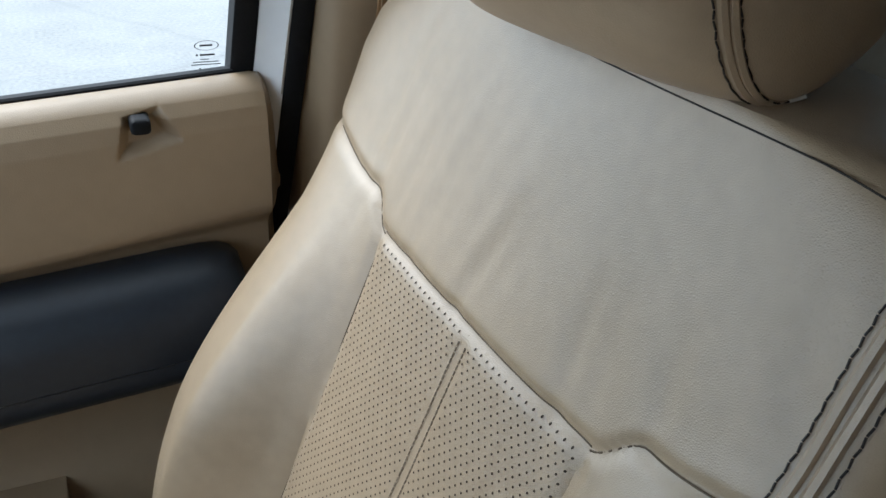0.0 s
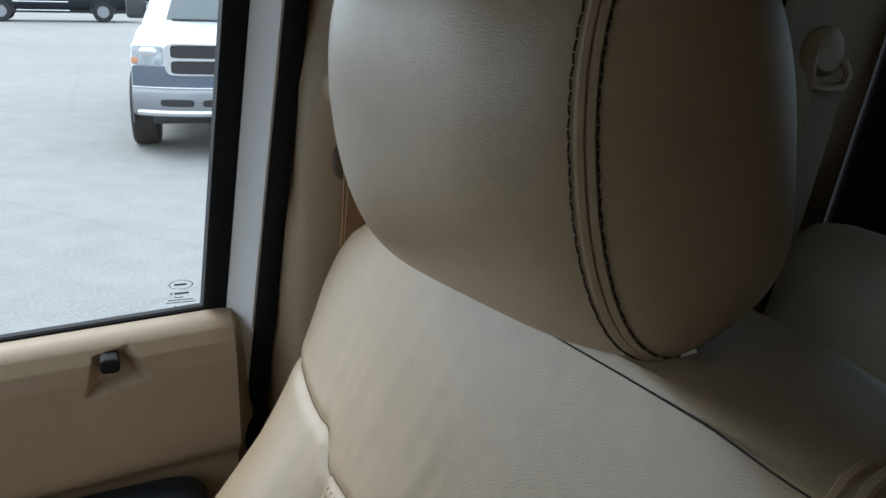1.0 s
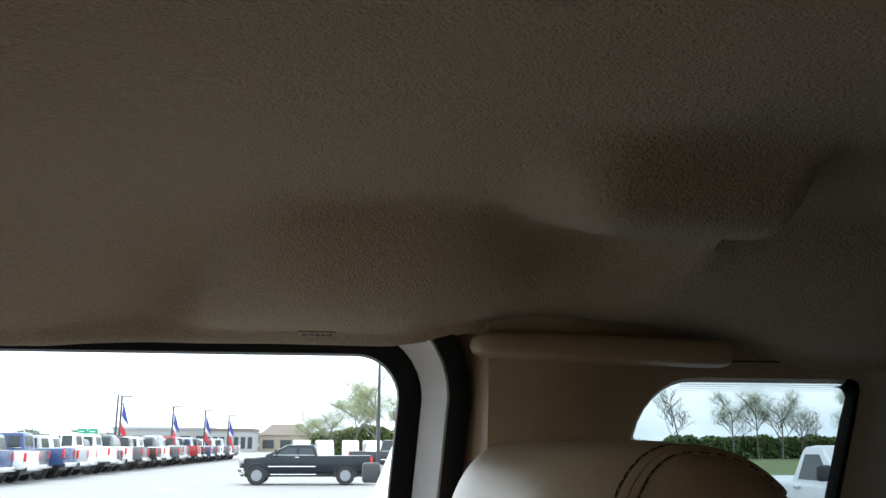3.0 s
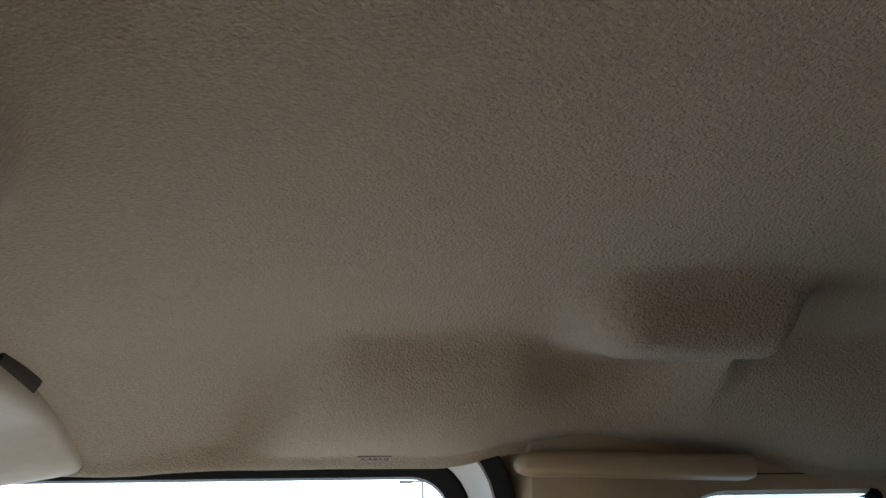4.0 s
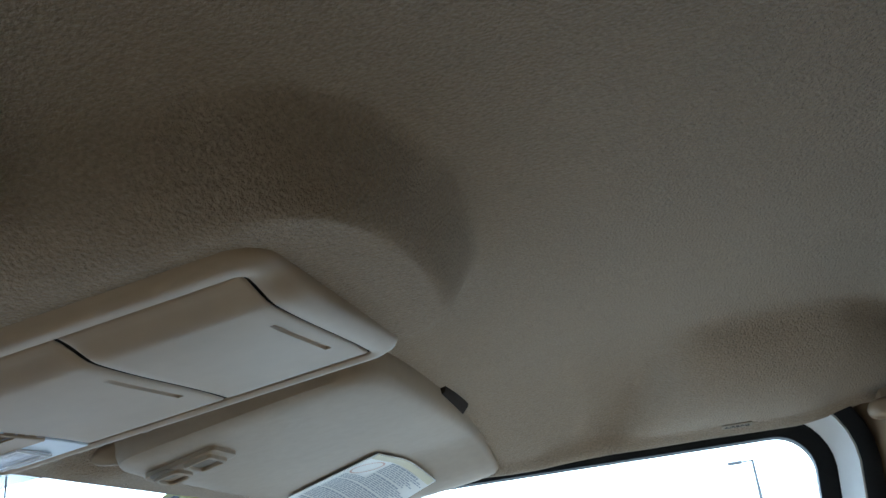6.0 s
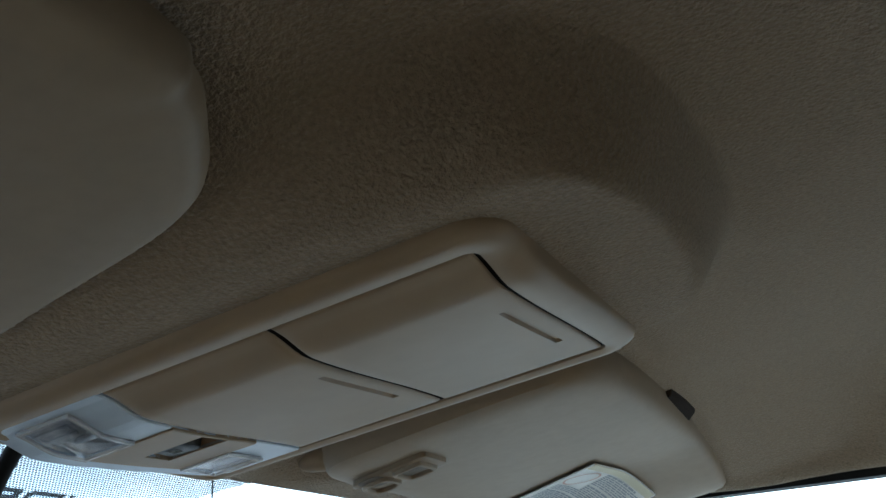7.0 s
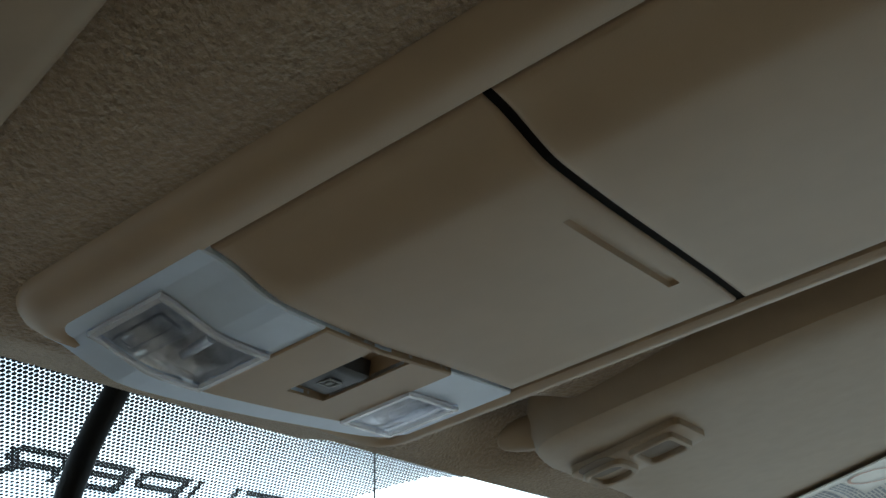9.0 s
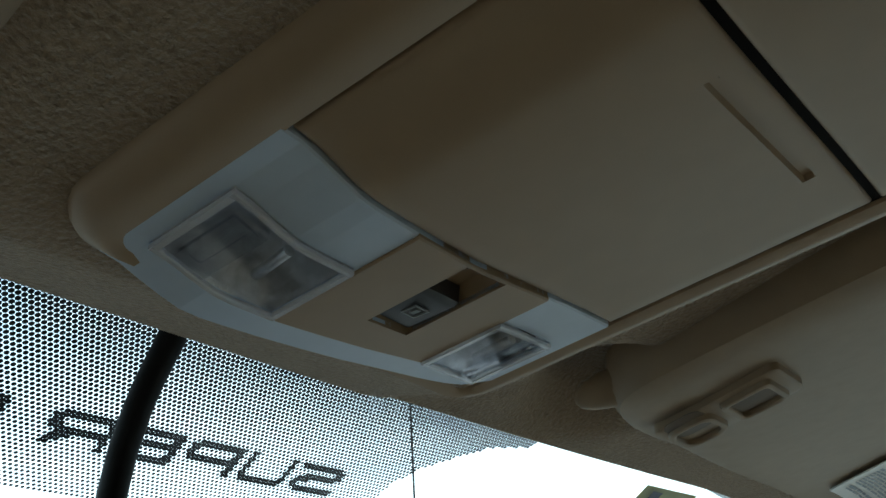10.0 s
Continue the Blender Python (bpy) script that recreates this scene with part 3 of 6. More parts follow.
# pivot knuckle at the visor's front inner end
part("knuckle", loft([[(-0.662 + 0.02 * k + r * 0.5 * math.sin(a), 0.218 + 0.008 * k + r * math.cos(a), 1.826 + 0.003 * k + r * math.sin(a)) for a in [2 * math.pi * i / 14 for i in range(14)]] for k, r in ((0, 0.004), (0.2, 0.008), (0.6, 0.011), (1.3, 0.013), (1.7, 0.011))]), VINYL, visor, "rounded pivot end")
# warning label: pale sheet with a ring and rows of small print
lab_x0, lab_x1, lab_y0, lab_y1 = -0.628, -0.466, 0.476, 0.640

def label_sheet(x0, x1, y0, y1, h):
    """Thin sheet that lies on the visor's face, its edges turned up."""
    bm = sheet(lambda x, y: (x, y - 0.46 * (x - lab_x1), visor_z(x, y) - h), span(x0, x1, 10), span(y0, y1, 20))
    r = bmesh.ops.extrude_edge_only(bm, edges=[e for e in bm.edges if e.is_boundary])
    for v in r["geom"]:
        if isinstance(v, bmesh.types.BMVert):
            v.co.z += 0.0012
    return bm


label_part = part("warning_label", label_sheet(lab_x0, lab_x1, lab_y0, lab_y1, 0.0064), PAPER, visor, "white printed warning label")
bm = bmesh.new()
rng = random.Random(5)
for i in range(40):
    x = lab_x1 - 0.018 - i * 0.0036
    if x < lab_x0 + 0.008:
        break
    if i % 9 == 8:
        continue
    y = lab_y0 + (0.062 if x > lab_x1 - 0.062 else 0.010)
    stop = lab_y1 - 0.010 - 0.03 * rng.random()
    tall = 0.0030 if i % 9 == 0 else 0.0019
    while y < stop:
        w = 0.004 + 0.010 * rng.random()
        bm.faces.new([bm.verts.new((x + a, q - 0.46 * (x + a - lab_x1), visor_z(x + a, q) - 0.0070)) for a, q in ((0, y), (tall, y), (tall, y + w), (0, y + w))])
        y += w + 0.0016
part("print_line", bm, mat("pale_grey_ink", (0.36, 0.40, 0.46), 0.7), label_part, "rows of small grey print", smooth=False, kind="stuff")
part("header_band", label_sheet(lab_x1 - 0.013, lab_x1 - 0.001, lab_y0 + 0.003, lab_y1 - 0.003, 0.0069), mat("faded_yellow_ink", (0.62, 0.58, 0.42), 0.6), label_part, "faded yellow heading band")


def flat_ring(cx, cy, r0, r1, off, zf, n=28):
    bm = bmesh.new()
    a = [bm.verts.new((cx + r0 * math.cos(t), cy + r0 * math.sin(t), zf(cx + r0 * math.cos(t), cy + r0 * math.sin(t)) - off)) for t in [2 * math.pi * i / n for i in range(n)]]
    b = [bm.verts.new((cx + r1 * math.cos(t), cy + r1 * math.sin(t), zf(cx + r1 * math.cos(t), cy + r1 * math.sin(t)) - off)) for t in [2 * math.pi * i / n for i in range(n)]]
    for i in range(n):
        j = (i + 1) % n
        bm.faces.new((a[i], a[j], b[j], b[i]))
    return bm


part("warning_ring", flat_ring(lab_x1 - 0.038, lab_y0 + 0.048, 0.019, 0.0215, 0.0071, visor_z), RED_INK, label_part, "faded red warning ring", smooth=False)
# the label sits a little askew on the visor
for piece in [label_part] + list(label_part.children):
    for v in piece.data.vertices:
        flat_y = v.co.y + (0.0 if piece.name.startswith("warning_ring") else 0.46 * (v.co.x - lab_x1))
        h = v.co.z - visor_z(v.co.x, flat_y)
        v.co.x += 0.11 * (v.co.y - lab_y0)
        v.co.z = visor_z(v.co.x, v.co.y) + h
# retaining clip stub between visor and roof; its recess shade is painted near-black
clip = thing("visor_clip", (-0.348, 0.50, 1.87), "retaining clip beside the visor, near-black for its recess shade", "clip")
part("clip_body", loft([[(x, y, liner_z(x, y) + h) for x, y in ((-0.394 + o, 0.418 + o), (-0.359 - o, 0.416 + o), (-0.357 - o, 0.500 - o), (-0.388, 0.545 - o))] for o, h in ((-0.002, 0.004), (0.0, -0.004), (0.002, -0.006))]), mat("clip_recess_shade", (0.030, 0.021, 0.015), 0.9, spec=0.1), clip)

visor_d = visor_slab("sun_visor", -1)
visor_d["label"] = "padded tan vinyl sun visor on the driver side"


# ---- windscreen with dotted band ----
def screen_pt(a, b, off=0.0):
    """a: across; b: metres down the glass from the roof edge."""
    c, s = 0.8499, 0.5269
    return (-0.712 + 0.05 * (a / 0.7) ** 2 - b * c + off * s, a, 1.868 - b * s - off * c)


windscreen = thing("window_1", (-0.95, 0, 1.6), "raked windscreen with a black dotted band at its top", "windscreen", kind="structure")
pane = part("pane", sheet(lambda a, b: screen_pt(a, b), span(-0.74, 0.74, 24), [-0.02, 0.1, 0.3, 0.5, 0.75, 1.06]), GLASS_FRONT, windscreen)
pane.visible_shadow = False
GLYPHS = {
    "S": [[(1, 1), (0.15, 1), (0, 0.85), (0, 0.65), (0.15, 0.52), (0.85, 0.48), (1, 0.35), (1, 0.15), (0.85, 0), (0, 0)]],
    "U": [[(0, 1), (0, 0.15), (0.15, 0), (0.85, 0), (1, 0.15), (1, 1)]],
    "P": [[(0, 0), (0, 1), (0.85, 1), (1, 0.85), (1, 0.55), (0.85, 0.4), (0, 0.4)]],
    "E": [[(1, 1), (0, 1), (0, 0), (1, 0)], [(0, 0.5), (0.8, 0.5)]],
    "D": [[(0, 0), (0, 1), (0.85, 1), (1, 0.85), (1, 0.15), (0.85, 0), (0, 0)]],
    "R": [[(0, 0), (0, 1), (0.85, 1), (1, 0.85), (1, 0.6), (0.85, 0.45), (0, 0.45)], [(0.5, 0.45), (1, 0)]],
}
strokes = []
for k, ch in enumerate("SUPERD"):
    at = 0.1672 - 0.0414 * k - (0.020 if k == 5 else 0.0)
    for line in GLYPHS[ch]:
        q = [(at - 0.0312 * u, 0.1432 - 0.0200 * v) for u, v in line]
        strokes += list(zip(q, q[1:]))


def near_stroke(a, b):
    best = 1.0
    for (x0, y0), (x1, y1) in strokes:
        dx, dy = x1 - x0, y1 - y0
        t = max(0.0, min(1.0, ((a - x0) * dx + (b - y0) * dy) / (dx * dx + dy * dy)))
        best = min(best, math.hypot(a - x0 - t * dx, b - y0 - t * dy))
    return best


def band_depth(a):
    """How far down the dots reach: deep in the middle, none past the visors' inner ends."""
    return lerp_list([(0.195, 0.177), (0.207, 0.150), (0.212, 0.125), (0.224, 0.108), (0.24, 0.096), (0.27, 0.076), (0.34, 0.058)], abs(a))


verts, faces, lverts, lfaces = [], [], [], []
pitch = 0.0031
row = 0
b = 0.045
while b < 0.18:
    a = -0.24 + (pitch / 2 if row % 2 else 0)
    while a < 0.31:
        if b < band_depth(a):
            letter = 0.118 < b < 0.149 and -0.11 < a < 0.175 and near_stroke(a, b) < 0.0029
            r = 0.00178 if letter else 0.00164 - 0.0006 * (b - 0.06) / 0.12
            if r > 0.0003:
                dv, df = (lverts, lfaces) if letter else (verts, faces)
                i0 = len(dv)
                for k in range(7):
                    t = 2 * math.pi * k / 7
                    dv.append(screen_pt(a + r * math.cos(t), b + r * math.sin(t), 0.0012))
                df.append(tuple(range(i0, i0 + 7)))
        a += pitch
    b += pitch * 0.866
    row += 1
for nm, v_, f_, lb in (("dot_band", verts, faces, "fine black ceramic dots"), ("lettering", lverts, lfaces, "mirrored word SUPER and part of another letter in heavy dots")):
    me = bpy.data.meshes.new(nm)
    me.from_pydata(v_, [], f_)
    me.materials.append(FRIT)
    ob = new(nm, me)
    ob.parent = windscreen
    ob.matrix_parent_inverse = Matrix.Translation(-WORLD_AT[windscreen])
    tagged(ob, lb, kind="stuff")
# hard black edge under the roof lining
part("edge_band", sheet(lambda a, b: screen_pt(a, b, 0.001), span(-0.72, 0.72, 24), [-0.02, 0.045]), FRIT, windscreen, "solid black edge")
# bright sticker at the top of the glass
sticker = thing("windscreen_sticker", screen_pt(0.52, 0.09), "yellow and black sticker on the windscreen", "sticker")
part("sheet", sheet(lambda a, b: screen_pt(a, b, -0.003), span(0.488, 0.57, 2), span(0.076, 0.125, 2)), YELLOW, sticker)
part("black_mark", sheet(lambda a, b: screen_pt(a, b, -0.001), span(0.500, 0.515, 2), span(0.080, 0.125, 2)), DARK_INK, sticker, "black mark")
# mirror stem hanging from the glass
stem = thing("mirror_stem", screen_pt(-0.022, 0.03), "black curved mirror stem in front of the windscreen", "mirror stem")
part("stem", tube([(-0.724, -0.020, 1.853), (-0.733, -0.021, 1.836), (-0.741, -0.023, 1.817), (-0.7495, -0.025, 1.802), (-0.756, -0.026, 1.789), (-0.763, -0.027, 1.770), (-0.768, -0.027, 1.750), (-0.770, -0.026, 1.72), (-0.768, -0.022, 1.69)], 0.0068, 14), BLACK, stem)
part("mirror_shell", loft([[(-0.742 + dx + 0.012 * math.cos(t) * s, -0.012 + 0.12 * se(math.cos(t), 0.5) * s, 1.645 + 0.036 * se(math.sin(t), 0.5) * s) for t in [2 * math.pi * i / 28 for i in range(28)]] for dx, s in ((-0.03, 0.5), (-0.025, 0.8), (-0.01, 0.97), (0.0, 1.0), (0.008, 0.97))]), BLACK, stem, "black mirror housing")


# radio mast on the front wing
wing = single("front_wing", loft([[(x, y, z) for y, z in ((0.50, 0.70), (0.50, 1.16 + dz), (0.62, 1.19 + dz), (0.86, 1.15 + dz), (0.94, 1.06 + dz), (0.95, 0.70))] for x, dz in ((-1.12, 0.0), (-1.5, -0.01), (-1.9, -0.03), (-2.3, -0.08))]), WHITE_PAINT, "white painted front wing below the windscreen", "wing", "structure")
mast = thing("radio_antenna", (-1.35, 0.875, 1.14), "thin dark radio mast on the white front wing", "antenna")
part("mast", tube([(-1.35, 0.875, 1.16), (-1.35, 0.875, 1.8), (-1.35, 0.875, 2.45)], lambda t: 0.0026 - 0.0012 * t, 8), BLACK, mast)
part("base", loft([[(-1.35 + r * math.cos(t), 0.875 + r * math.sin(t), z) for t in [2 * math.pi * i / 14 for i in range(14)]] for r, z in ((0.02, 1.12), (0.02, 1.15), (0.012, 1.165), (0.005, 1.19))]), BLACK, mast, "black mast base")


# ---- passenger door ----
def side_y(z):
    return 0.845 - 0.24 * (z - 1.344)


def sill_z(x):
    return 1.344 + 0.07 * x


def opening(o, side=1, n=8):
    """Outline of the front door's window, grown by o, as (x, z): rear bottom, rear top, front."""
    pts = []
    zt = 1.814 + o
    r = 0.045 + o
    xr = lambda z: 0.076 * (z - 1.344) + o
    z_low = sill_z(0) - 0.014 - o if o < 0.0265 else 0.95
    low = 0.014 if o < 0.0265 else 0.0
    for z in [z_low] + span(sill_z(0) - 0.02, zt - r, 8):
        pts.append((xr(z), z))
    cxx = xr(zt - r) - r
    for k in range(1, n + 1):
        t = radians(90 * k / n)
        pts.append((cxx + r * math.cos(t) * (1 + 0.0), zt - r + r * math.sin(t)))
    for x in span(cxx - 0.05, -0.62, 8):
        pts.append((x, zt))
    for x, z in ((-0.70 - o, 1.76 + o * 0.6), (-0.80 - o, 1.64 + o * 0.5), (-0.90 - o, 1.50), (-1.0 - o, min(sill_z(-1.0) - low - o, z_low))):
        pts.append((x, z))
    for x in span(-0.9, -0.1, 6):
        pts.append((x, min(sill_z(x) - low - o, z_low)))
    return pts


def ring_part(name, o0, o1, y_in, material, parent, label, depth=0.012, lean=0.0):
    a, b = opening(o0), opening(o1)
    sec = []
    for (x0, z0), (x1, z1) in zip(a, b):
        yi0, yi1 = side_y(z0) + y_in + lean, side_y(z1) + y_in - lean
        sec.append(((x0, yi0 + depth, z0), (x0, yi0 + 0.002, z0), (x0 + (x1 - x0) * 0.12, yi0, z0 + (z1 - z0) * 0.12), (x1 - (x1 - x0) * 0.12, yi1, z1 - (z1 - z0) * 0.12), (x1, yi1 + 0.002, z1), (x1, yi1 + depth, z1)))
    rings = [[s[k] for s in sec] for k in range(6)]
    return part(name, loft(rings, cap=False), material, parent, label)


door = thing("door_1", (-0.45, 0.83, 0.6), "front passenger door with tan trim and black armrest", "vehicle door", kind="structure")
ring_part("window_channel", 0.001, 0.0255, 0.0, BLACK, door, "black glass channel", 0.03)
ring_part("frame", 0.0255, 0.0525, -0.016, WHITE_PAINT, door, "white painted door frame", 0.03, 0.012)
pane_pts = opening(0.006)
bm = bmesh.new()
bm.faces.new([bm.verts.new((x, side_y(z) + 0.016, z)) for x, z in pane_pts])
pane = part("glass", bm, GLASS, door, "clear side window")
pane.visible_shadow = False

# trim: profile from the glass over the shoulder down to the pocket
PROFILE = [(0.852, 1.333), (0.847, 1.342), (0.839, 1.3445), (0.824, 1.3410), (0.811, 1.3325), (0.8012, 1.3195), (0.796, 1.302), (0.793, 1.27), (0.791, 1.23), (0.790, 1.205), (0.792, 1.196), (0.799, 1.189), (0.812, 1.180), (0.818, 1.170), (0.818, 1.10), (0.817, 1.0), (0.815, 0.93), (0.800, 0.90), (0.785, 0.86), (0.78, 0.74), (0.80, 0.62)]


CUP = [(-0.123, 1.2845), (-0.056, 1.2965), (-0.077, 1.3320), (-0.113, 1.3265)]


def cup_depth(x, z):
    """Moulded scoop round the lock button: steep at its top and ends, a flat floor."""
    k = 1.0
    for (x0, z0), (x1, z1), w in zip(CUP, CUP[1:] + CUP[:1], (0.011, 0.011, 0.008, 0.010)):
        e = math.hypot(x1 - x0, z1 - z0)
        k = min(k, (-(x - x0) * (z1 - z0) + (z - z0) * (x1 - x0)) / e / w)
    return 0.013 * max(0.0, k)


def trim_point(x, k):
    i = min(int(k), len(PROFILE) - 2)
    y, z = (PROFILE[i][j] + (PROFILE[i + 1][j] - PROFILE[i][j]) * (k - i) for j in (0, 1))
    y += cup_depth(x, z)
    fade = sm(0.9, 1.3, z)
    z += 0.07 * x * fade + (0.06 * x + 0.006 if k > 8 else 0)
    e = sm(0.012, 0.0495, x)
    y += 0.055 * e ** 3 if x > 0.03 else 0.0
    if k < 6:
        z -= 0.022 * e ** 2.5
    return (min(x, 0.0495), y + 0.02 * sm(-0.55, -1.0, x), z)


part("trim_panel", sheet(trim_point, span(-1.0, -0.14, 22) + span(-0.128, -0.048, 40) + span(-0.04, 0.012, 7) + [0.02, 0.028, 0.034, 0.039, 0.043, 0.046, 0.0485, 0.0495], [0, 1, 2, 3, 3.5] + span(4, 7, 36) + list(range(8, len(PROFILE)))), TRIM, door, "grained tan upper trim")
part("wiper_seal", loft([[(x, 0.850 + a, sill_z(x) + h) for a, h in ((0.004, -0.012), (-0.005, -0.008), (-0.0065, 0.0015), (-0.004, 0.0035), (0.006, 0.0035), (0.010, -0.012))] for x in span(-1.0, 0.004, 8)]), BLACK, door, "black rubber strip along the glass")
ARM = [(0.820, 1.165), (0.806, 1.172), (0.780, 1.170), (0.752, 1.158), (0.735, 1.140), (0.727, 1.122), (0.725, 1.098), (0.7255, 1.081), (0.729, 1.077), (0.728, 1.073), (0.732, 1.054), (0.742, 1.042), (0.770, 1.035), (0.820, 1.031)]


def arm_ring(x, s):
    cy, cz = 0.80, 1.095
    return [(x, cy + (y - cy) * (1 if y > 0.8 else s), cz + 0.003 + (z - cz) * s + 0.085 * x) for y, z in ARM]


arm_x = [(-1.0, 0.8), (-0.98, 0.97), (-0.95, 1.0)] + [(x, 1.0) for x in span(-0.9, -0.08, 12)] + [(-0.05, 0.99), (-0.03, 0.95), (-0.018, 0.87), (-0.010, 0.74), (-0.006, 0.5)]
part("armrest", loft([arm_ring(x, s) for x, s in arm_x]), ARMREST, door, "padded blue-black armrest")
part("map_pocket", loft([[(x, 0.80 - d, 0.90 - h + 0.03 * x) for d, h in ((0.0, 0.0), (0.035, 0.0), (0.048, 0.012), (0.05, 0.03), (0.05, 0.20), (0.0, 0.22))] for x in (-0.9, -0.6, -0.30, -0.235, -0.222)]), TRIM, door, "moulded map pocket lip")

part("lock_button", loft([[(x, 0.822 - d, z) for x, z in rounded(-0.1065 + o, -0.0870 - o, 1.3040 + o, 1.3205 - o, 0.0045, 4)] for o, d in ((0.0, 0.0), (0.0, 0.028), (0.0012, 0.0315), (0.0035, 0.033))]), BLACK, door, "black lock button")

# etched marks at the glass's lower rear corner
gy = lambda z: side_y(z) + 0.0145
bm = bmesh.new()
n = 24
lc = (-0.020, 1.371)
for r0, r1 in ((0.92, 1.0),):
    a = [bm.verts.new((lc[0] + 0.0125 * r0 * math.cos(t), gy(lc[1] + 0.0055 * r0 * math.sin(t)), lc[1] + 0.0055 * r0 * math.sin(t))) for t in [2 * math.pi * i / n for i in range(n)]]
    c = [bm.verts.new((lc[0] + 0.0125 * math.cos(t), gy(lc[1] + 0.0055 * math.sin(t)), lc[1] + 0.0055 * math.sin(t))) for t in [2 * math.pi * i / n for i in range(n)]]
    for i in range(n):
        bm.faces.new((a[i], a[(i + 1) % n], c[(i + 1) % n], c[i]))
for x0, x1, z in ((-0.027, -0.014, 1.3711), (-0.027, -0.012, 1.3685), (-0.031, -0.029, 1.3685), (-0.027, -0.018, 1.3635), (-0.034, -0.008, 1.3605), (-0.036, -0.006, 1.3575), (-0.028, -0.0265, 1.353), (-0.014, -0.0125, 1.353)):
    z -= 0.008 if z < 1.370 else 0.0
    h = 0.0010 if z > 1.3595 else 0.0005
    bm.faces.new([bm.verts.new((x, gy(zz), zz)) for x, zz in ((x0, z - h), (x1, z - h), (x1, z + h), (x0, z + h))])
part("etched_mark", bm, DARK_INK, door, "small dark etched oval and lines", smooth=False)

# ---- body side behind the door ----
seal = thing("door_seal", (0.07, 0.8, 1.5), "black rubber door seal round the opening", "door seal", kind="structure")
ring_part("seal", 0.052, 0.0745, -0.029, BLACK, seal, "", 0.05)


def frame_sheet(inner, rect, yf, dense=1):
    """Sheet round a hole: inner outline (x, z), outer rectangle (x0, x1, z0, z1), place yf(x, z)."""
    x0, x1, z0, z1 = rect
    cx_ = sum(p[0] for p in inner) / len(inner)
    cz_ = sum(p[1] for p in inner) / len(inner)
    outer = []
    for x, z in inner:
        dx, dz = x - cx_, z - cz_
        k = min(((x1 if dx > 0 else x0) - cx_) / dx if abs(dx) > 1e-6 else 1e9, ((z1 if dz > 0 else z0) - cz_) / dz if abs(dz) > 1e-6 else 1e9)
        outer.append([cx_ + dx * k, cz_ + dz * k])
    for corner in ((x0, z0), (x0, z1), (x1, z0), (x1, z1)):
        i = min(range(len(outer)), key=lambda j: (outer[j][0] - corner[0]) ** 2 + (outer[j][1] - corner[1]) ** 2)
        outer[i] = list(corner)
    rings = []
    for t in (0.0, 0.03, 0.1, 0.25, 0.5, 0.75, 0.85, 0.89, 0.92, 0.95, 0.975, 1.0):
        rings.append([(a[0] + (b[0] - a[0]) * t, yf(a[0] + (b[0] - a[0]) * t, a[1] + (b[1] - a[1]) * t) + (0.012 * (1 - t / 0.03) if t < 0.03 else 0), a[1] + (b[1] - a[1]) * t) for a, b in zip(inner, outer)])
    inner_back = [(x, yf(x, z) + 0.018, z) for x, z in inner]
    return loft([inner_back] + rings, cap=False)


def rear_opening():
    pts = []
    r = 0.07
    for z in span(1.36, 1.789 - r, 6):
        pts.append((0.272 + 0.02 * (z - 1.36), z))
    c = (0.280 + r, 1.789 - r)
    for k in range(1, 9):
        t = radians(180 - 90 * k / 8)
        pts.append((c[0] + r * math.cos(t), c[1] + r * math.sin(t)))
    for x in span(0.38, 0.515, 5):
        pts.append((x, 1.789))
    for k in range(1, 5):
        t = radians(90 - 90 * k / 4)
        pts.append((0.518 + 0.012 * math.cos(t), 1.777 + 0.012 * math.sin(t)))
    for z in span(1.75, 1.40, 6):
        pts.append((0.530 - 0.17 * (1.777 - z), z))
    for k in range(0, 5):
        t = radians(-90 * k / 4)
        pts.append((0.445 + 0.02 * math.cos(t), 1.38 + 0.02 * math.sin(t)))
    for x in span(0.42, 0.30, 4):
        pts.append((x, 1.36))
    return pts


def trim_y(x, z):
    y = side_y(z) - 0.045 + 0.03 * sm(0.28, 0.34, x) * 0.4 - 0.016 * (1 - sm(0.19, 0.27, x))
    xc = 0.0735 + 0.076 * max(0.0, z - 1.344)
    y += 0.030 * (1 - sm(xc - 0.004, xc + 0.026, x)) + 0.05 * (1 - sm(xc - 0.005, xc, x))
    return y + 0.05 * sm(0.56, 0.62, x)


rear_door = thing("wall_rear_quarter", (0.35, 0.75, 0.6), "tan trimmed rear side door with a small window", "rear door", kind="structure")
part("trim_panel", frame_sheet(rear_opening(), (0.0685, 0.605, 0.6, 1.90), trim_y), TRIM, rear_door, "plain tan trim")
bm = bmesh.new()
bm.faces.new([bm.verts.new((x, trim_y(x, z) + 0.015, z)) for x, z in rear_opening()])
pane = part("glass", bm, GLASS_REAR, rear_door, "tinted rear side window")
# gasket and the fine dotted edge along its top
ro = rear_opening()
side_run = [p for p in ro if p[0] > 0.50 or (p[1] < 1.5 and p[0] > 0.44)]
part("gasket", loft([[(x + dx, trim_y(x, z) + d, z + (dx if z > 1.77 else 0)) for x, z in side_run] for dx, d in ((0.004, -0.001), (0.001, -0.003), (-0.002, -0.002), (-0.004, 0.004), (-0.004, 0.0165))], cap=False, closed=False), GAP, rear_door, "black window gasket")
verts, faces = [], []
for i in range(90):
    for j in range(5):
        x, z = 0.335 + 0.0022 * i + (0.0011 if j % 2 else 0), 1.7885 - 0.0022 * j
        r = 0.0009 - 0.00012 * j
        i0 = len(verts)
        verts += [(x + r * math.cos(2 * math.pi * k / 6), trim_y(x, z) + 0.0135, z + r * math.sin(2 * math.pi * k / 6)) for k in range(6)]
        faces.append(tuple(range(i0, i0 + 6)))
me = bpy.data.meshes.new("dot_edge")
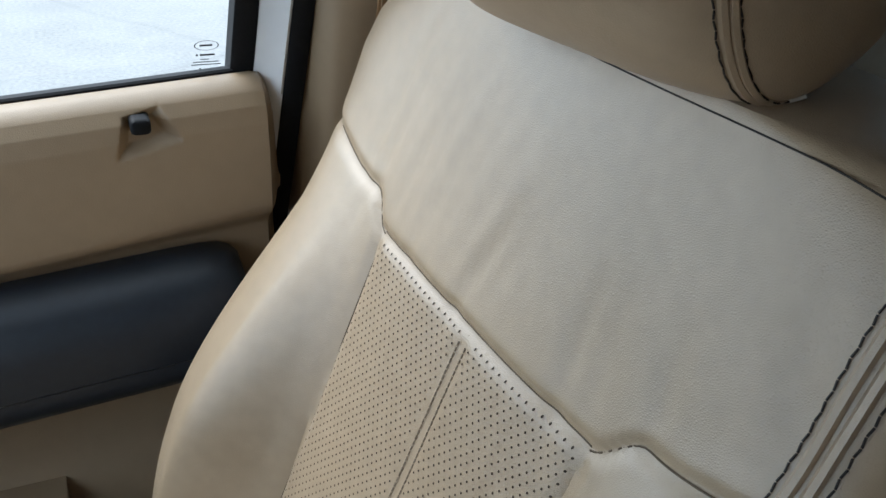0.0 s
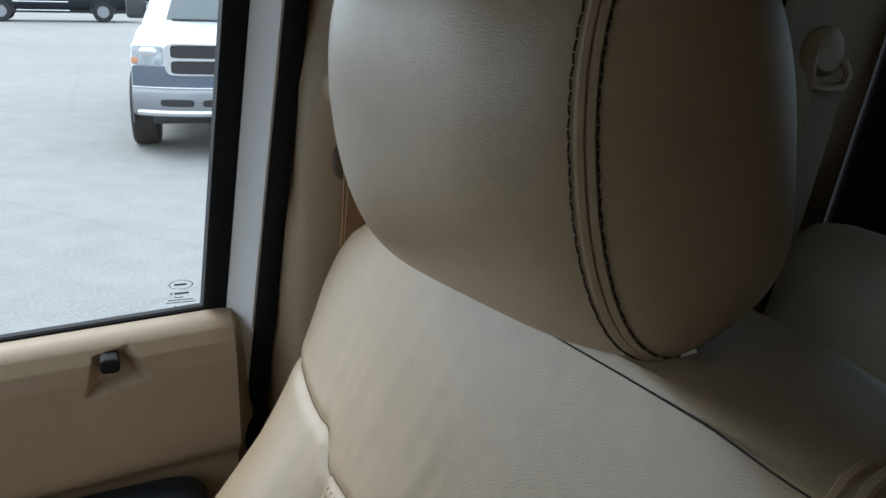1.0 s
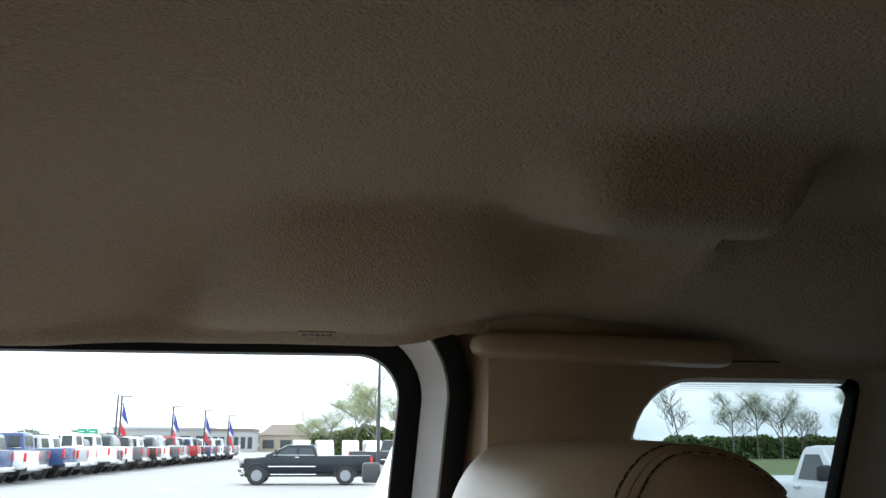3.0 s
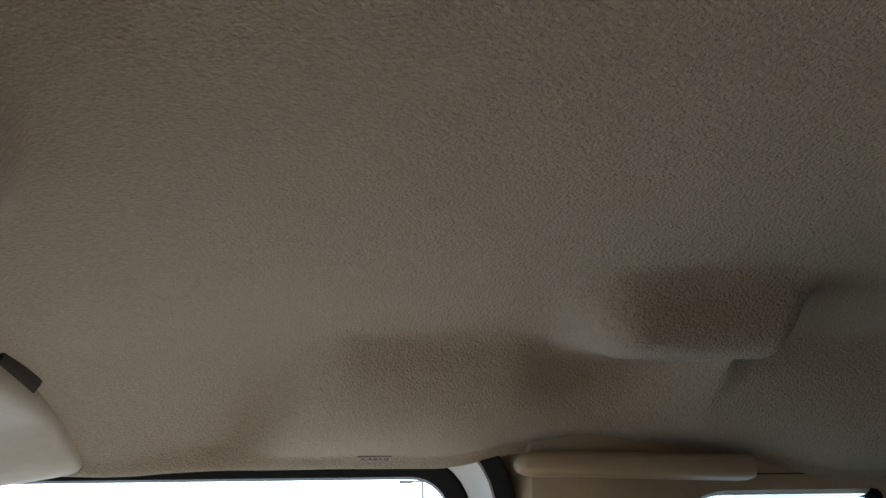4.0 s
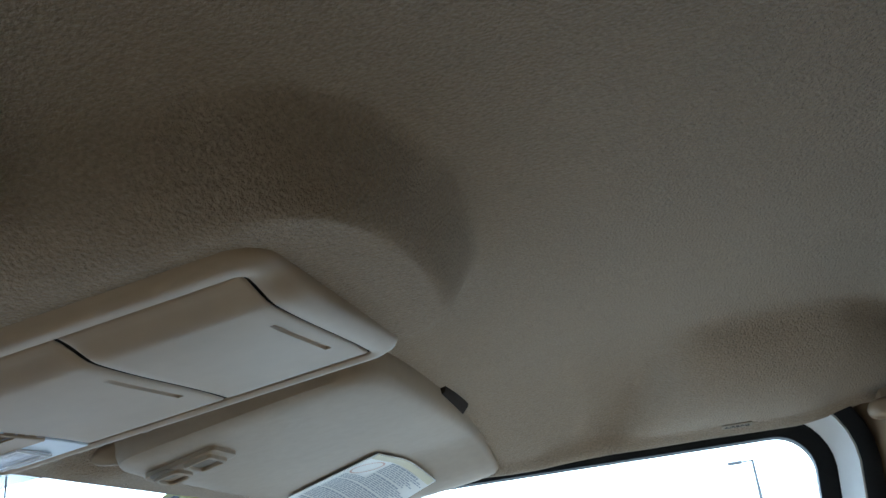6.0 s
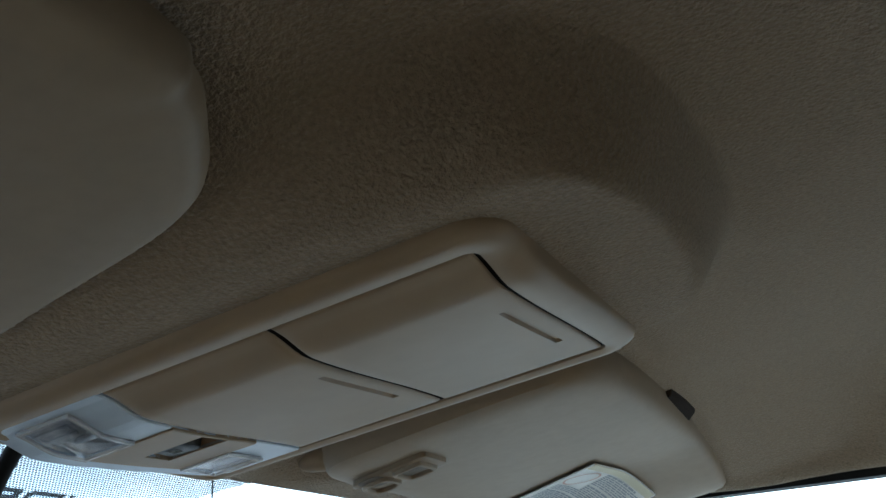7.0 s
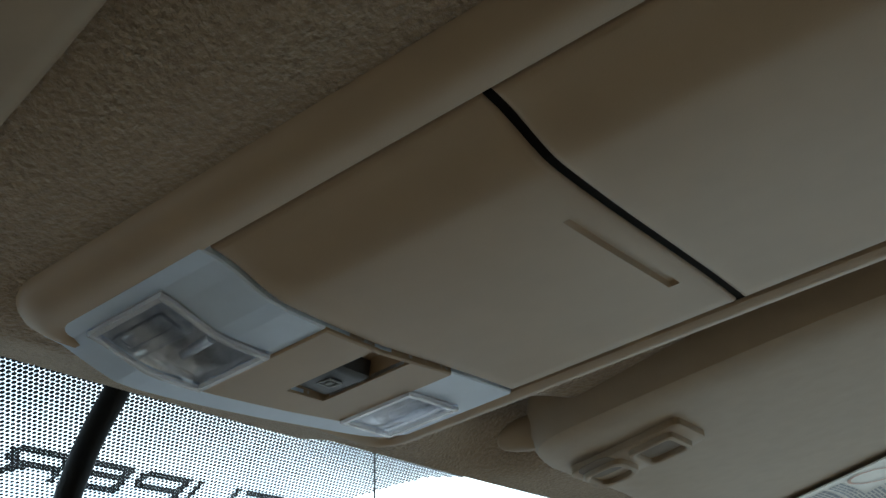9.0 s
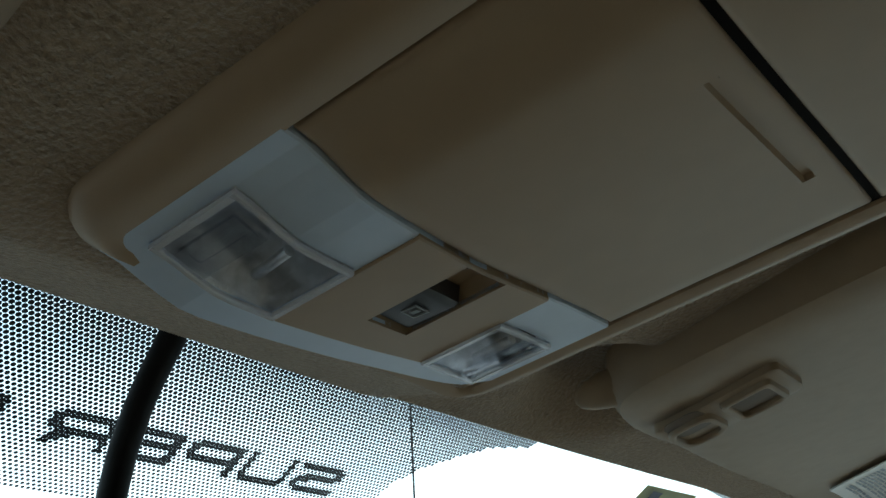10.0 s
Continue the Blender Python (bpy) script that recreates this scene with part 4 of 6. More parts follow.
me.from_pydata(verts, [], faces)
me.materials.append(FRIT)
ob = new("dot_edge", me)
ob.parent = rear_door
ob.matrix_parent_inverse = Matrix.Translation(-WORLD_AT[rear_door])
tagged(ob, "fine black dots along the glass edge", kind="stuff")
# latch handle recess on the rear edge of the rear door
part("latch", loft([[(0.520 + 0.011 * k * math.cos(t) - 0.10 * (1.60 - z0 - 0.055 * k * math.sin(t)), trim_y(0.52, 1.6) - d, z0 + 0.055 * k * math.sin(t)) for t in [2 * math.pi * i / 16 for i in range(16)]] for k, d, z0 in ((1.0, 0.0, 1.585), (0.95, 0.006, 1.585), (0.7, 0.009, 1.585))]), DARK_PLASTIC, rear_door, "dark latch handle")

# grab cover that hangs under the roof edge
grab = thing("roof_side_cover", (0.23, 0.67, 1.82), "tan padded cover strip under the headliner edge", "trim strip")
part("cover", loft([[(x, 0.672 + 0.022 * se(math.cos(t), 0.6) * s, 1.820 + (0.014 * se(math.sin(t), 0.6)) * s - 0.006 * sm(0.12, 0.36, x)) for t in [2 * math.pi * i / 20 for i in range(20)]] for x, s in ((0.100, 0.25), (0.104, 0.62), (0.112, 0.85), (0.125, 0.98), (0.16, 1.0), (0.25, 1.0), (0.35, 1.0), (0.3625, 0.98), (0.366, 0.90), (0.367, 0.6))]), TRIM, grab)
part("dark_channel", box((0.368, 0.700, 1.806), (0.62, 0.74, 1.85), 0.004), BLACK, grab, "dark gap above the trim")

# front seat belt on the pillar, seen past the headrest
belt_f = thing("front_seat_belt", (0.17, 0.72, 1.4), "tan seat belt webbing hanging on the pillar", "seat belt")
part("webbing", loft([[(x + dx, trim_y(0.2, z) - 0.010 - dy, z) for dx, dy in ((0.0, 0.0), (0.001, 0.0012), (0.045, 0.0012), (0.046, 0.0))] for x, z in ((0.128, 1.05), (0.129, 1.30), (0.129, 1.46), (0.128, 1.512))]), mat("brown_webbing", (0.36, 0.20, 0.09), 0.7, grain=(900, 0.4, 0.0006, "noise"), tone=(20, 0.06)), belt_f)
part("webbing_stitch", loft([[(0.1325 + dx, trim_y(0.2, z) - 0.0113 - dy, z) for dx, dy in ((0.0, 0.0), (0.0004, 0.0006), (0.0010, 0.0006), (0.0014, 0.0))] for z in span(1.06, 1.50, 6)]), mat("pale_thread", (0.55, 0.40, 0.24), 0.8), belt_f, "pale woven edge line")
# shade inside the slot is put into the pad's dark brown
part("belt_slot", loft([[(0.153 + 0.034 * s * se(math.cos(t), 0.5), trim_y(0.2, 1.51) - d, 1.520 + 0.022 * s * se(math.sin(t), 0.6)) for t in [2 * math.pi * i / 24 for i in range(24)]] for s, d in ((1.0, 0.0), (1.0, 0.006), (0.94, 0.008), (0.80, 0.0085))]), SEAM, belt_f, "flat dark brown pad for the shaded belt slot")
part("belt_guide", loft([[(0.142 + 0.036 * s * math.cos(t), trim_y(0.2, 1.6) - d, 1.592 + 0.021 * s * se(math.sin(t), 0.7)) for t in [2 * math.pi * i / 20 for i in range(20)]] for s, d in ((1.0, 0.0), (0.99, 0.014), (0.92, 0.022), (0.7, 0.025))]), TRIM, belt_f, "tan height adjuster knob")

# corner of the cab: seal, rear pillar, rear belt
part("seal", loft([[(x, side_y(z) + y, z) for x, y in ((0.608 - 0.11 * (1.80 - z), 0.02), (0.612 - 0.11 * (1.80 - z), -0.022), (0.653 - 0.10 * (1.80 - z), -0.028), (0.660 - 0.10 * (1.80 - z), 0.0))] for z in span(0.9, 1.86, 8)]), BLACK, seal, "black rear seal")
single("wall_rear_pillar", sheet(lambda x, z: (x - 0.09 * (1.80 - z) * (1 - sm(0.70, 0.80, x)), 0.775 + 0.05 * sm(0.66, 0.70, x) - 0.22 * (z - 1.5) + 0.012 * sm(0.72, 0.80, x), z), span(0.645, 0.86, 14), span(0.75, 1.88, 14)), TRIM, "tan plastic rear corner pillar trim", "pillar trim", "structure")
belt_r = thing("rear_seat_belt", (0.70, 0.74, 1.2), "tan rear seat belt with its upper guide", "seat belt")
guide = part("belt_guide", loft([[(0.706 + (0.028 * math.cos(t)) * s, 0.758 - d, 1.618 + 0.034 * se(math.sin(t), 0.8) * s * (1.0 if math.sin(t) > 0 else 0.75)) for t in [2 * math.pi * i / 20 for i in range(20)]] for s, d in ((0.9, 0.0), (1.0, 0.008), (0.95, 0.016), (0.7, 0.022))]), TRIM, belt_r, "beige belt guide")
part("guide_loop", tube([(0.683, 0.738, 1.615), (0.677, 0.732, 1.600), (0.682, 0.730, 1.583), (0.70, 0.729, 1.580), (0.724, 0.729, 1.582), (0.733, 0.732, 1.597), (0.729, 0.738, 1.612)], 0.0055, 8), TRIM, guide, "beige loop")
part("webbing", loft([[(x + dx, y + dy, z) for dx, dy in ((-0.024 * w, 0.0), (0.024 * w, 0.004), (0.024 * w, 0.0055), (-0.024 * w, 0.0015))] for x, y, z, w in ((0.708, 0.730, 1.588, 0.95), (0.700, 0.733, 1.52, 0.95), (0.688, 0.742, 1.42, 0.85), (0.676, 0.748, 1.34, 0.7), (0.664, 0.752, 1.2, 0.6), (0.655, 0.755, 1.0, 0.6))]), BELT, belt_r, "beige webbing")
part("buckle_tongue", box((0.660, 0.728, 1.315), (0.685, 0.742, 1.355), 0.004), BLACK, belt_r, "black tongue with a metal tip")

# rear wall; its window is narrowed to keep light out of the cab
rear_wall = thing("wall_back", (0.86, 0, 1.2), "black-framed rear cab wall, its window narrowed to dim the cab", "rear wall", kind="structure")
ro2 = [(y, z) for y, z in rounded(0.30, 0.785, 1.485, 1.745, 0.03, 5)]
bm = bmesh.new()
inner = [(y - (0.10 * (z - 1.49) if y > 0.55 else 0), z) for y, z in ro2]
outer = [(0.9 if y > 0.55 else -0.9, 0.6 if z < 1.6 else 1.93) for y, z in ro2]
add_loft(bm, [[(0.90, y, z) for y, z in inner], [(0.862, y, z) for y, z in inner], [(0.862, y, z) for y, z in outer]], cap=False)
part("frame", bm, BLACK, rear_wall, "black window frame")
bm = bmesh.new()
bm.faces.new([bm.verts.new((0.885, y, z)) for y, z in inner])
pane = part("glass", bm, GLASS_BACK, rear_wall, "rear window glass")

# rear bench back
bench = thing("rear_bench", (0.72, 0.0, 0.75), "tan leather rear bench behind the front seats", "rear seat")


def bench_ring(y, s):
    """Side profile of the bench back, reclined."""
    prof = [(0.60, 0.90), (0.602, 1.05), (0.625, 1.20), (0.648, 1.32), (0.664, 1.385), (0.682, 1.418), (0.705, 1.430), (0.735, 1.425), (0.755, 1.40), (0.765, 1.2), (0.765, 0.9)]
    return [(0.70 + (x - 0.70) * s, y, 1.15 + (z - 1.15) * (0.55 + 0.45 * s)) for x, z in prof]


def groove(y, c, w):
    return 0.06 * math.exp(-((y - c) / w) ** 2)


part("backrest", loft([bench_ring(y, s - groove(y, 0.30, 0.008) - groove(y, -0.30, 0.008)) for y, s in [(-0.74, 0.5), (-0.735, 0.8), (-0.72, 0.94), (-0.69, 1.0)] + [(y, 1.0) for y in span(-0.65, 0.65, 65)] + [(0.69, 1.0), (0.72, 0.94), (0.735, 0.8), (0.74, 0.5)]]), LEATHER_SIDE, bench)
part("side_bolster", loft([[(0.64 + 0.035 * s * math.cos(t) - 0.10 * (1.25 - z), 0.70 + 0.065 * s * math.sin(t), z) for t in [2 * math.pi * i / 18 for i in range(18)]] for z, s in ((0.95, 0.9), (1.1, 1.0), (1.22, 1.0), (1.27, 0.9), (1.295, 0.65), (1.302, 0.3))]), LEATHER_SIDE, bench, "stitched side bolster")
part("bench_seam", tube([(0.612, 0.64, 1.20), (0.619, 0.64, 1.25), (0.630, 0.66, 1.29), (0.640, 0.70, 1.31)], 0.0014, 6), THREAD, bench, "dark seam")
part("bench_seam", tube([(0.6215, 0.64, 1.195), (0.6215, 0.30, 1.195), (0.6215, -0.3, 1.195)], 0.0014, 6), THREAD, bench, "dark seam")
part("cushion", box((0.28, -0.74, 0.80), (0.62, 0.74, 0.93), 0.03, 3), LEATHER_SIDE, bench)

# ---- rest of the cab: plain closing panels ----
floor = single("floor", box((-1.3, -0.84, 0.58), (0.9, 0.84, 0.62)), mat("brown_carpet", (0.10, 0.08, 0.06), 0.95, grain=(300, 0.6, 0.003, "noise"), tone=(12, 0.2)), "dark brown carpeted cab floor", "floor", "structure", smooth=False)
skin = thing("body_side", (0.45, 0.9, 0.5), "white painted body side behind the front door", "body panel", kind="structure")
part("lower_panel", box((-1.1, 0.895, 0.45), (0.92, 0.91, 1.27), 0.004), WHITE_PAINT, skin)
part("pillar_panel", loft([[(x, side_y(z) + y, z) for x, y in ((0.050, 0.03), (0.27, 0.03), (0.27, 0.045), (0.050, 0.045))] for z in span(1.0, 1.92, 6)]), WHITE_PAINT, skin)
single("wall_passenger_sill", box((0.05, 0.80, 0.58), (0.90, 0.86, 1.02)), TRIM, "tan lower cab side panel", "side panel", "structure", smooth=False)
# out of view; its window is left out to block light from this side
drv = thing("wall_driver", (-0.1, -0.83, 0.6), "unseen tan driver side, closed without a window to block light", "cab side", kind="structure")
part("trim_panel", loft([[(x, -side_y(max(z, 1.3)) - y, z) for x, y in ((-1.1, -0.02), (0.90, -0.02), (0.90, 0.015), (-1.1, 0.015))] for z in span(0.58, 1.93, 10)]), TRIM, drv, smooth=False)
single("dashboard", loft([[(x, y, z) for x, z in ((-1.55, 0.6), (-1.60, 1.27), (-1.35, 1.275), (-1.05, 1.25), (-0.93, 1.20), (-0.90, 1.05), (-0.95, 0.92), (-1.1, 0.6))] for y in span(-0.84, 0.84, 6)]), DARK_PLASTIC, "plain dark dashboard under the windscreen", "dashboard", "structure")
for s in (-1, 1):
    single("pillar_front_trim", loft([[(x + dx, s * (0.70 + 0.13 * t + dy), z) for dx, dy in ((-0.03, 0.0), (0.05, -0.01), (0.06, 0.05), (-0.03, 0.05))] for x, z, t in ((-0.64, 1.83, 0), (-0.85, 1.68, 0.35), (-1.08, 1.55, 0.7), (-1.58, 1.27, 1.0))]), TRIM, "tan front pillar trim", "pillar trim", "structure")


# ---- passenger seat ----
seat = thing("passenger_seat", (0.05, 0.39, 0.62), "tan leather front passenger seat with perforated insert", "car seat")
SY = 0.390
seat.rotation_euler.z = radians(5.5)


def front_x(z):
    return 0.074 + 0.40 * (z - 1.306)


def half_w(z):
    return lerp_list([(0.85, 0.245), (1.0, 0.262), (1.10, 0.276), (1.28, 0.301), (1.36, 0.330), (1.41, 0.335), (1.44, 0.328), (1.46, 0.313), (1.474, 0.290), (1.484, 0.258), (1.490, 0.22), (1.495, 0.175), (1.498, 0.11)], z)


def half_in(z):
    return lerp_list([(0.85, 0.245), (1.0, 0.262), (1.10, 0.274), (1.28, 0.285), (1.42, 0.282), (1.46, 0.277), (1.475, 0.270), (1.484, 0.260), (1.490, 0.246), (1.494, 0.226), (1.498, 0.19)], z)


def insert_hw(z):
    return 0.140 - 0.012 * (1.306 - z) / 0.3


def bolster_fwd(y, z):
    a = abs(y - SY)
    fade = 1 - sm(1.10, seam_z(a) + 0.03, z)
    return 0.088 * (0.7 + 0.3 * sm(0.88, 1.08, z)) * sm(insert_hw(z) - 0.004, insert_hw(z) + 0.075, a) * fade


def seam_z(a):
    """Height of the seam that runs from the insert's corner out over the shoulder."""
    return 1.306 + 0.024 * sm(0.138, 0.172, a) + 0.014 * sm(0.165, 0.28, a)


def seams(y, z):
    """Depth of the sewn grooves in the front face."""
    a = abs(y - SY)
    d = 0.0
    if z < 1.312:
        d = max(d, math.exp(-((a - insert_hw(z)) / 0.005) ** 2))
        d = max(d, 0.35 * math.exp(-((y - SY + 0.010) / 0.006) ** 2))
    if a < insert_hw(1.306) + 0.004:
        d = max(d, math.exp(-((z - 1.308) / 0.005) ** 2))
    # curve from the insert's corner out over the shoulder
    if a > insert_hw(1.306) - 0.002:
        zc = seam_z(a)
        d = max(d, 0.9 * math.exp(-((z - zc) / 0.0055) ** 2))
    return d


# folds: place across, height, length, lean, depth, width
WRINKLES = (
    (0.583, 1.395, 0.045, 0.12, 0.9, 0.007), (0.562, 1.380, 0.055, 0.14, 1.2, 0.006), (0.540, 1.392, 0.060, 0.15, 0.9, 0.009), (0.520, 1.370, 0.050, 0.18, 1.1, 0.006),
    (0.497, 1.388, 0.055, 0.20, 0.8, 0.008), (0.473, 1.370, 0.050, 0.22, 0.9, 0.007), (0.447, 1.388, 0.050, 0.22, 0.6, 0.009), (0.420, 1.375, 0.045, 0.22, 0.5, 0.008),
    (0.398, 1.342, 0.034, 0.28, 1.1, 0.006), (0.374, 1.352, 0.030, 0.28, 0.5, 0.007), (0.290, 1.342, 0.030, -0.12, 1.1, 0.006), (0.268, 1.350, 0.026, -0.10, 0.7, 0.008),
    (0.222, 1.360, 0.026, -0.20, 0.7, 0.006), (0.165, 1.40, 0.03, -0.30, 0.7, 0.006), (0.150, 1.385, 0.025, -0.30, 0.6, 0.006))


def wrinkle(y, z):
    """Soft folds in the upper panel."""
    w = 0.0
    for yc, zc, ln, tilt, amp, wd in WRINKLES:
        u = (y - yc) + tilt * (z - zc) + 0.6 * (z - zc) ** 2
        w += amp * 0.0030 * math.exp(-(u / (1.5 * wd)) ** 2 - ((z - zc) / (1.35 * ln)) ** 2)
    return w + 0.0012 * noise.noise((y * 14, z * 9, 2.0))


def seat_front(y, z):
    return front_x(z) - bolster_fwd(y, z) + 0.0050 * seams(y, z) + wrinkle(y, z) - 0.006 * math.exp(-((y - SY) / 0.16) ** 2)


def seat_ring(z, grow=0.0):
    xb = 0.225 + 0.22 * (z - 1.3)
    pts = []
    nf = 150
    for i in range(nf + 1):
        s = -1 + 2 * i / nf
        # finer steps towards the sides
        hw = half_w(z) if s > 0 else half_in(z)
        y = SY + hw * math.sin(s * math.pi / 2)
        edge = (1 - abs(math.sin(s * math.pi / 2)) ** 9)
        x = seat_front(y, z) + (1 - edge ** 0.5) * 0.055
        pts.append((x, y, z))
    for i in range(1, 24):
        t = math.pi / 2 - math.pi * i / 24
        xs = front_x(z) + 0.06
        hw = half_w(z) if t > 0 else half_in(z)
        pts.append((xs + (xb - xs) * abs(math.cos(t)) ** 0.45, SY + hw * se(math.sin(t), 0.6), z))
    return pts


zs = span(0.88, 1.26, 40) + span(1.265, 1.39, 50) + span(1.394, 1.47, 22) + [1.474, 1.478, 1.482, 1.486, 1.489, 1.492, 1.494, 1.496, 1.498]
part("backrest", loft([seat_ring(z) for z in zs]), LEATHER, seat, "tan leather backrest with sewn panels")
part("cushion", loft([[(x0 + (x - 0) * s, SY + 0.265 * y * s, z) for x, y in [(0.27 * se(math.cos(t), 0.4), se(math.sin(t), 0.4)) for t in [2 * math.pi * i / 40 for i in range(40)]]] for z, s, x0 in ((0.74, 0.94, -0.18), (0.76, 1.0, -0.18), (0.88, 1.0, -0.18), (0.92, 0.97, -0.18), (0.94, 0.88, -0.18), (0.945, 0.7, -0.18))]), LEATHER, seat, "tan leather seat cushion")
part("seat_base", box((-0.40, SY - 0.22, 0.62), (0.10, SY + 0.22, 0.75), 0.01), DARK_PLASTIC, seat, "dark seat base")

# perforations of the insert
verts, faces = [], []
z = 0.99
row = 0
while z < 1.3045:
    y = SY - insert_hw(z) + 0.006 + (0.0038 if row % 2 else 0)
    while y < SY + insert_hw(z) - 0.006:
        if abs(y - SY + 0.010) > 0.009:
            x = seat_front(y, z) - 0.0007
            i0 = len(verts)
            for k in range(6):
                t = 2 * math.pi * k / 6
                yy, zz = y + 0.00092 * math.cos(t), z + 0.00092 * math.sin(t)
                verts.append((seat_front(yy, zz) - 0.0006, yy, zz))
            faces.append(tuple(range(i0, i0 + 6)))
        y += 0.0076
    z += 0.0044
    row += 1
me = bpy.data.meshes.new("perforation")
me.from_pydata(verts, [], faces)
me.materials.append(PERF)
ob = new("perforation", me)
ob.parent = seat
ob.matrix_parent_inverse = Matrix.Translation(-WORLD_AT[seat])
tagged(ob, "rows of fine punched holes", kind="stuff")


def stitches(points, length, gap, radius, material, parent, name="stitching", label="", zig=0.0):
    """A run of short threads along a line of points."""
    pts = [Vector(p) for p in points]
    acc, run = 0.0, []
    bm = bmesh.new()
    step = length + gap
    total = sum((b - a).length for a, b in zip(pts, pts[1:]))

    def at(s):
        for a, b in zip(pts, pts[1:]):
            d = (b - a).length
            if s <= d:
                return a.lerp(b, s / d)
            s -= d
        return pts[-1]
    s, k = 0.0, 0
    while s + length < total:
        off = Vector((0, zig if k % 2 else -zig, 0))
        add_tube(bm, [at(s) + off, at(s + length / 2), at(s + length) - off], radius, 5)
        s += step
        k += 1
    return part(name, bm, material, parent, label, kind="stuff")


mid = SY - 0.010
for dy in (-0.0045, 0.0045):
    stitches([(seat_front(mid + dy, z) - 0.0006, mid + dy, z) for z in span(1.0, 1.30, 60)], 0.0034, 0.0012, 0.0006, TAN_THREAD, seat, label="twin tan stitching")
part("insert_seam", tube([(seat_front(mid, z) + 0.0006, mid, z) for z in span(1.0, 1.304, 50)], 0.0007, 5), SEAM, seat, "dark seam line")
# seam lines that edge the panels
for s in (-1, 1):
    part("panel_seam", tube([(seat_front(SY + s * insert_hw(z), z) - 0.0002, SY + s * insert_hw(z), z) for z in span(0.98, 1.306, 50)], 0.0007, 5), SEAM, seat, "dark seam line")
    pts = [(a, seam_z(a)) for a in span(0.139, 0.279, 40)]
    part("panel_seam", tube([(seat_front(SY + s * a, z) - 0.0002 + (1 - (1 - (a / half_w(z)) ** 9) ** 0.5) * 0.055, SY + s * a, z) for a, z in pts], 0.0007, 5), SEAM, seat, "dark seam line")
part("panel_seam", tube([(seat_front(y, 1.308) - 0.0002, y, 1.308) for y in span(SY - 0.139, SY + 0.139, 60)], 0.0007, 5), SEAM, seat, "dark seam line")


part("top_seam", tube([(seat_front(y, 1.4905) - 0.0001, y, 1.4905 - 0.004 * sm(0.18, 0.245, SY - y)) for y in span(SY - 0.245, SY + 0.16, 60)], 0.0006, 6), THREAD, seat, "dark seam along the top edge")
# headrest: slices across the seat
HC = Vector((0.1401, 0.3672, 1.6011))
HEAD_TURN = radians(7.07)


def head_ring(t, grow=0.0, n=160):
    """t: -1 inboard end to 1 outboard end."""
    gx = max(0.0, 1 - abs(t) ** 4.34) ** (1 / 2.05)
    gz = max(0.0, 1 - abs(t) ** 13.8) ** (1 / 2.9)
    out = []
    for i in range(n):
        w = 2 * math.pi * i / n
        low, rear = math.sin(w) < 0, math.cos(w) > 0
        a = (0.1176 if rear else 0.0841) * gx + grow
        b = (0.1018 if low else 0.1230) * gz + grow
        ex = (0.615 if rear else 0.99) if low else (0.807 if rear else 0.979)
        dx, dz = a * se(math.cos(w), ex), b * se(math.sin(w), ex)
        x = HC.x + dx - 0.168 * dz + 0.040 * (1 - gx)
        y = HC.y + 0.1424 * t
        z = HC.z + dz + 0.32 * dx * max(0.0, -math.sin(w)) - 0.008 * (1 - gx)
        u, v = x - 0.05, y - SY
        out.append((0.05 + u * math.cos(HEAD_TURN) - v * math.sin(HEAD_TURN), SY + u * math.sin(HEAD_TURN) + v * math.cos(HEAD_TURN), z))
    return out


ends = [0.90, 0.92, 0.94, 0.955, 0.97, 0.98, 0.988, 0.994, 0.998, 0.9999]
headrest = part("headrest", loft([head_ring(t) for t in [-e for e in reversed(ends)] + span(-0.88, 0.88, 36) + ends]), LEATHER, seat, "large tan leather headrest with stitched side seams")
for t0 in (-0.828, 0.828):
    k = 1 if t0 > 0 else -1
    for dt in (-0.008, 0.014):
        rr = head_ring(t0 + k * dt, -0.0008, 160)[22:140]
        part("seam_fold", tube(rr, 0.0029, 6), LEATHER, headrest, "rolled seam fold")
    for dt in (-0.024, 0.031):
        rr = head_ring(t0 + k * dt, 0.0008, 320)[46:276]
        stitches(rr, 0.0046, 0.0010, 0.00058, THREAD, headrest, label="dark stitching", zig=0.0005)
under = [head_ring(t, 0.0, 160)[117] for t in (-0.90, -0.84, -0.76, -0.68, -0.58)]
part("lower_cover", tube([(x, y, z - 0.0005) for x, y, z in under], lambda q: 0.0030 - 0.0012 * abs(2 * q - 1), 8), mat("pale_cover_plastic", (0.55, 0.52, 0.46), 0.5), headrest, "pale plastic edge under the headrest")
for y in (HC.y - 0.07, HC.y + 0.07):
    part("post", tube([(0.168, y, 1.44), (0.16, y, 1.53)], 0.007, 12), CHROME, seat, "chrome headrest post")
# wide twin-stitched seam down the backrest's inner edge
def inner_edge(off):
    """Line down the backrest's face at a distance from the seat's middle, then back over its top."""
    run = []
    for z in span(1.0, 1.470, 60):
        k = min(0.985, off / half_in(z))
        run.append((seat_front(SY - off, z) + (1 - (1 - k ** 9) ** 0.5) * 0.055 - 0.0012, SY - off, z))
    x, y, _ = run[-1]
    return run + [(x + a, y + b, z) for a, b, z in ((0.010, 0.001, 1.480), (0.020, 0.003, 1.4870), (0.034, 0.005, 1.4900), (0.060, 0.006, 1.4910), (0.10, 0.006, 1.4910))]


for off in (0.2455, 0.2535):
    part("seam_fold", tube(inner_edge(off), 0.0032, 6), LEATHER, seat, "rolled seam fold")
for off in (0.2395, 0.2600):
    stitches(inner_edge(off), 0.0050, 0.0007, 0.0007, THREAD, seat, label="dark stitching", zig=0.0004)


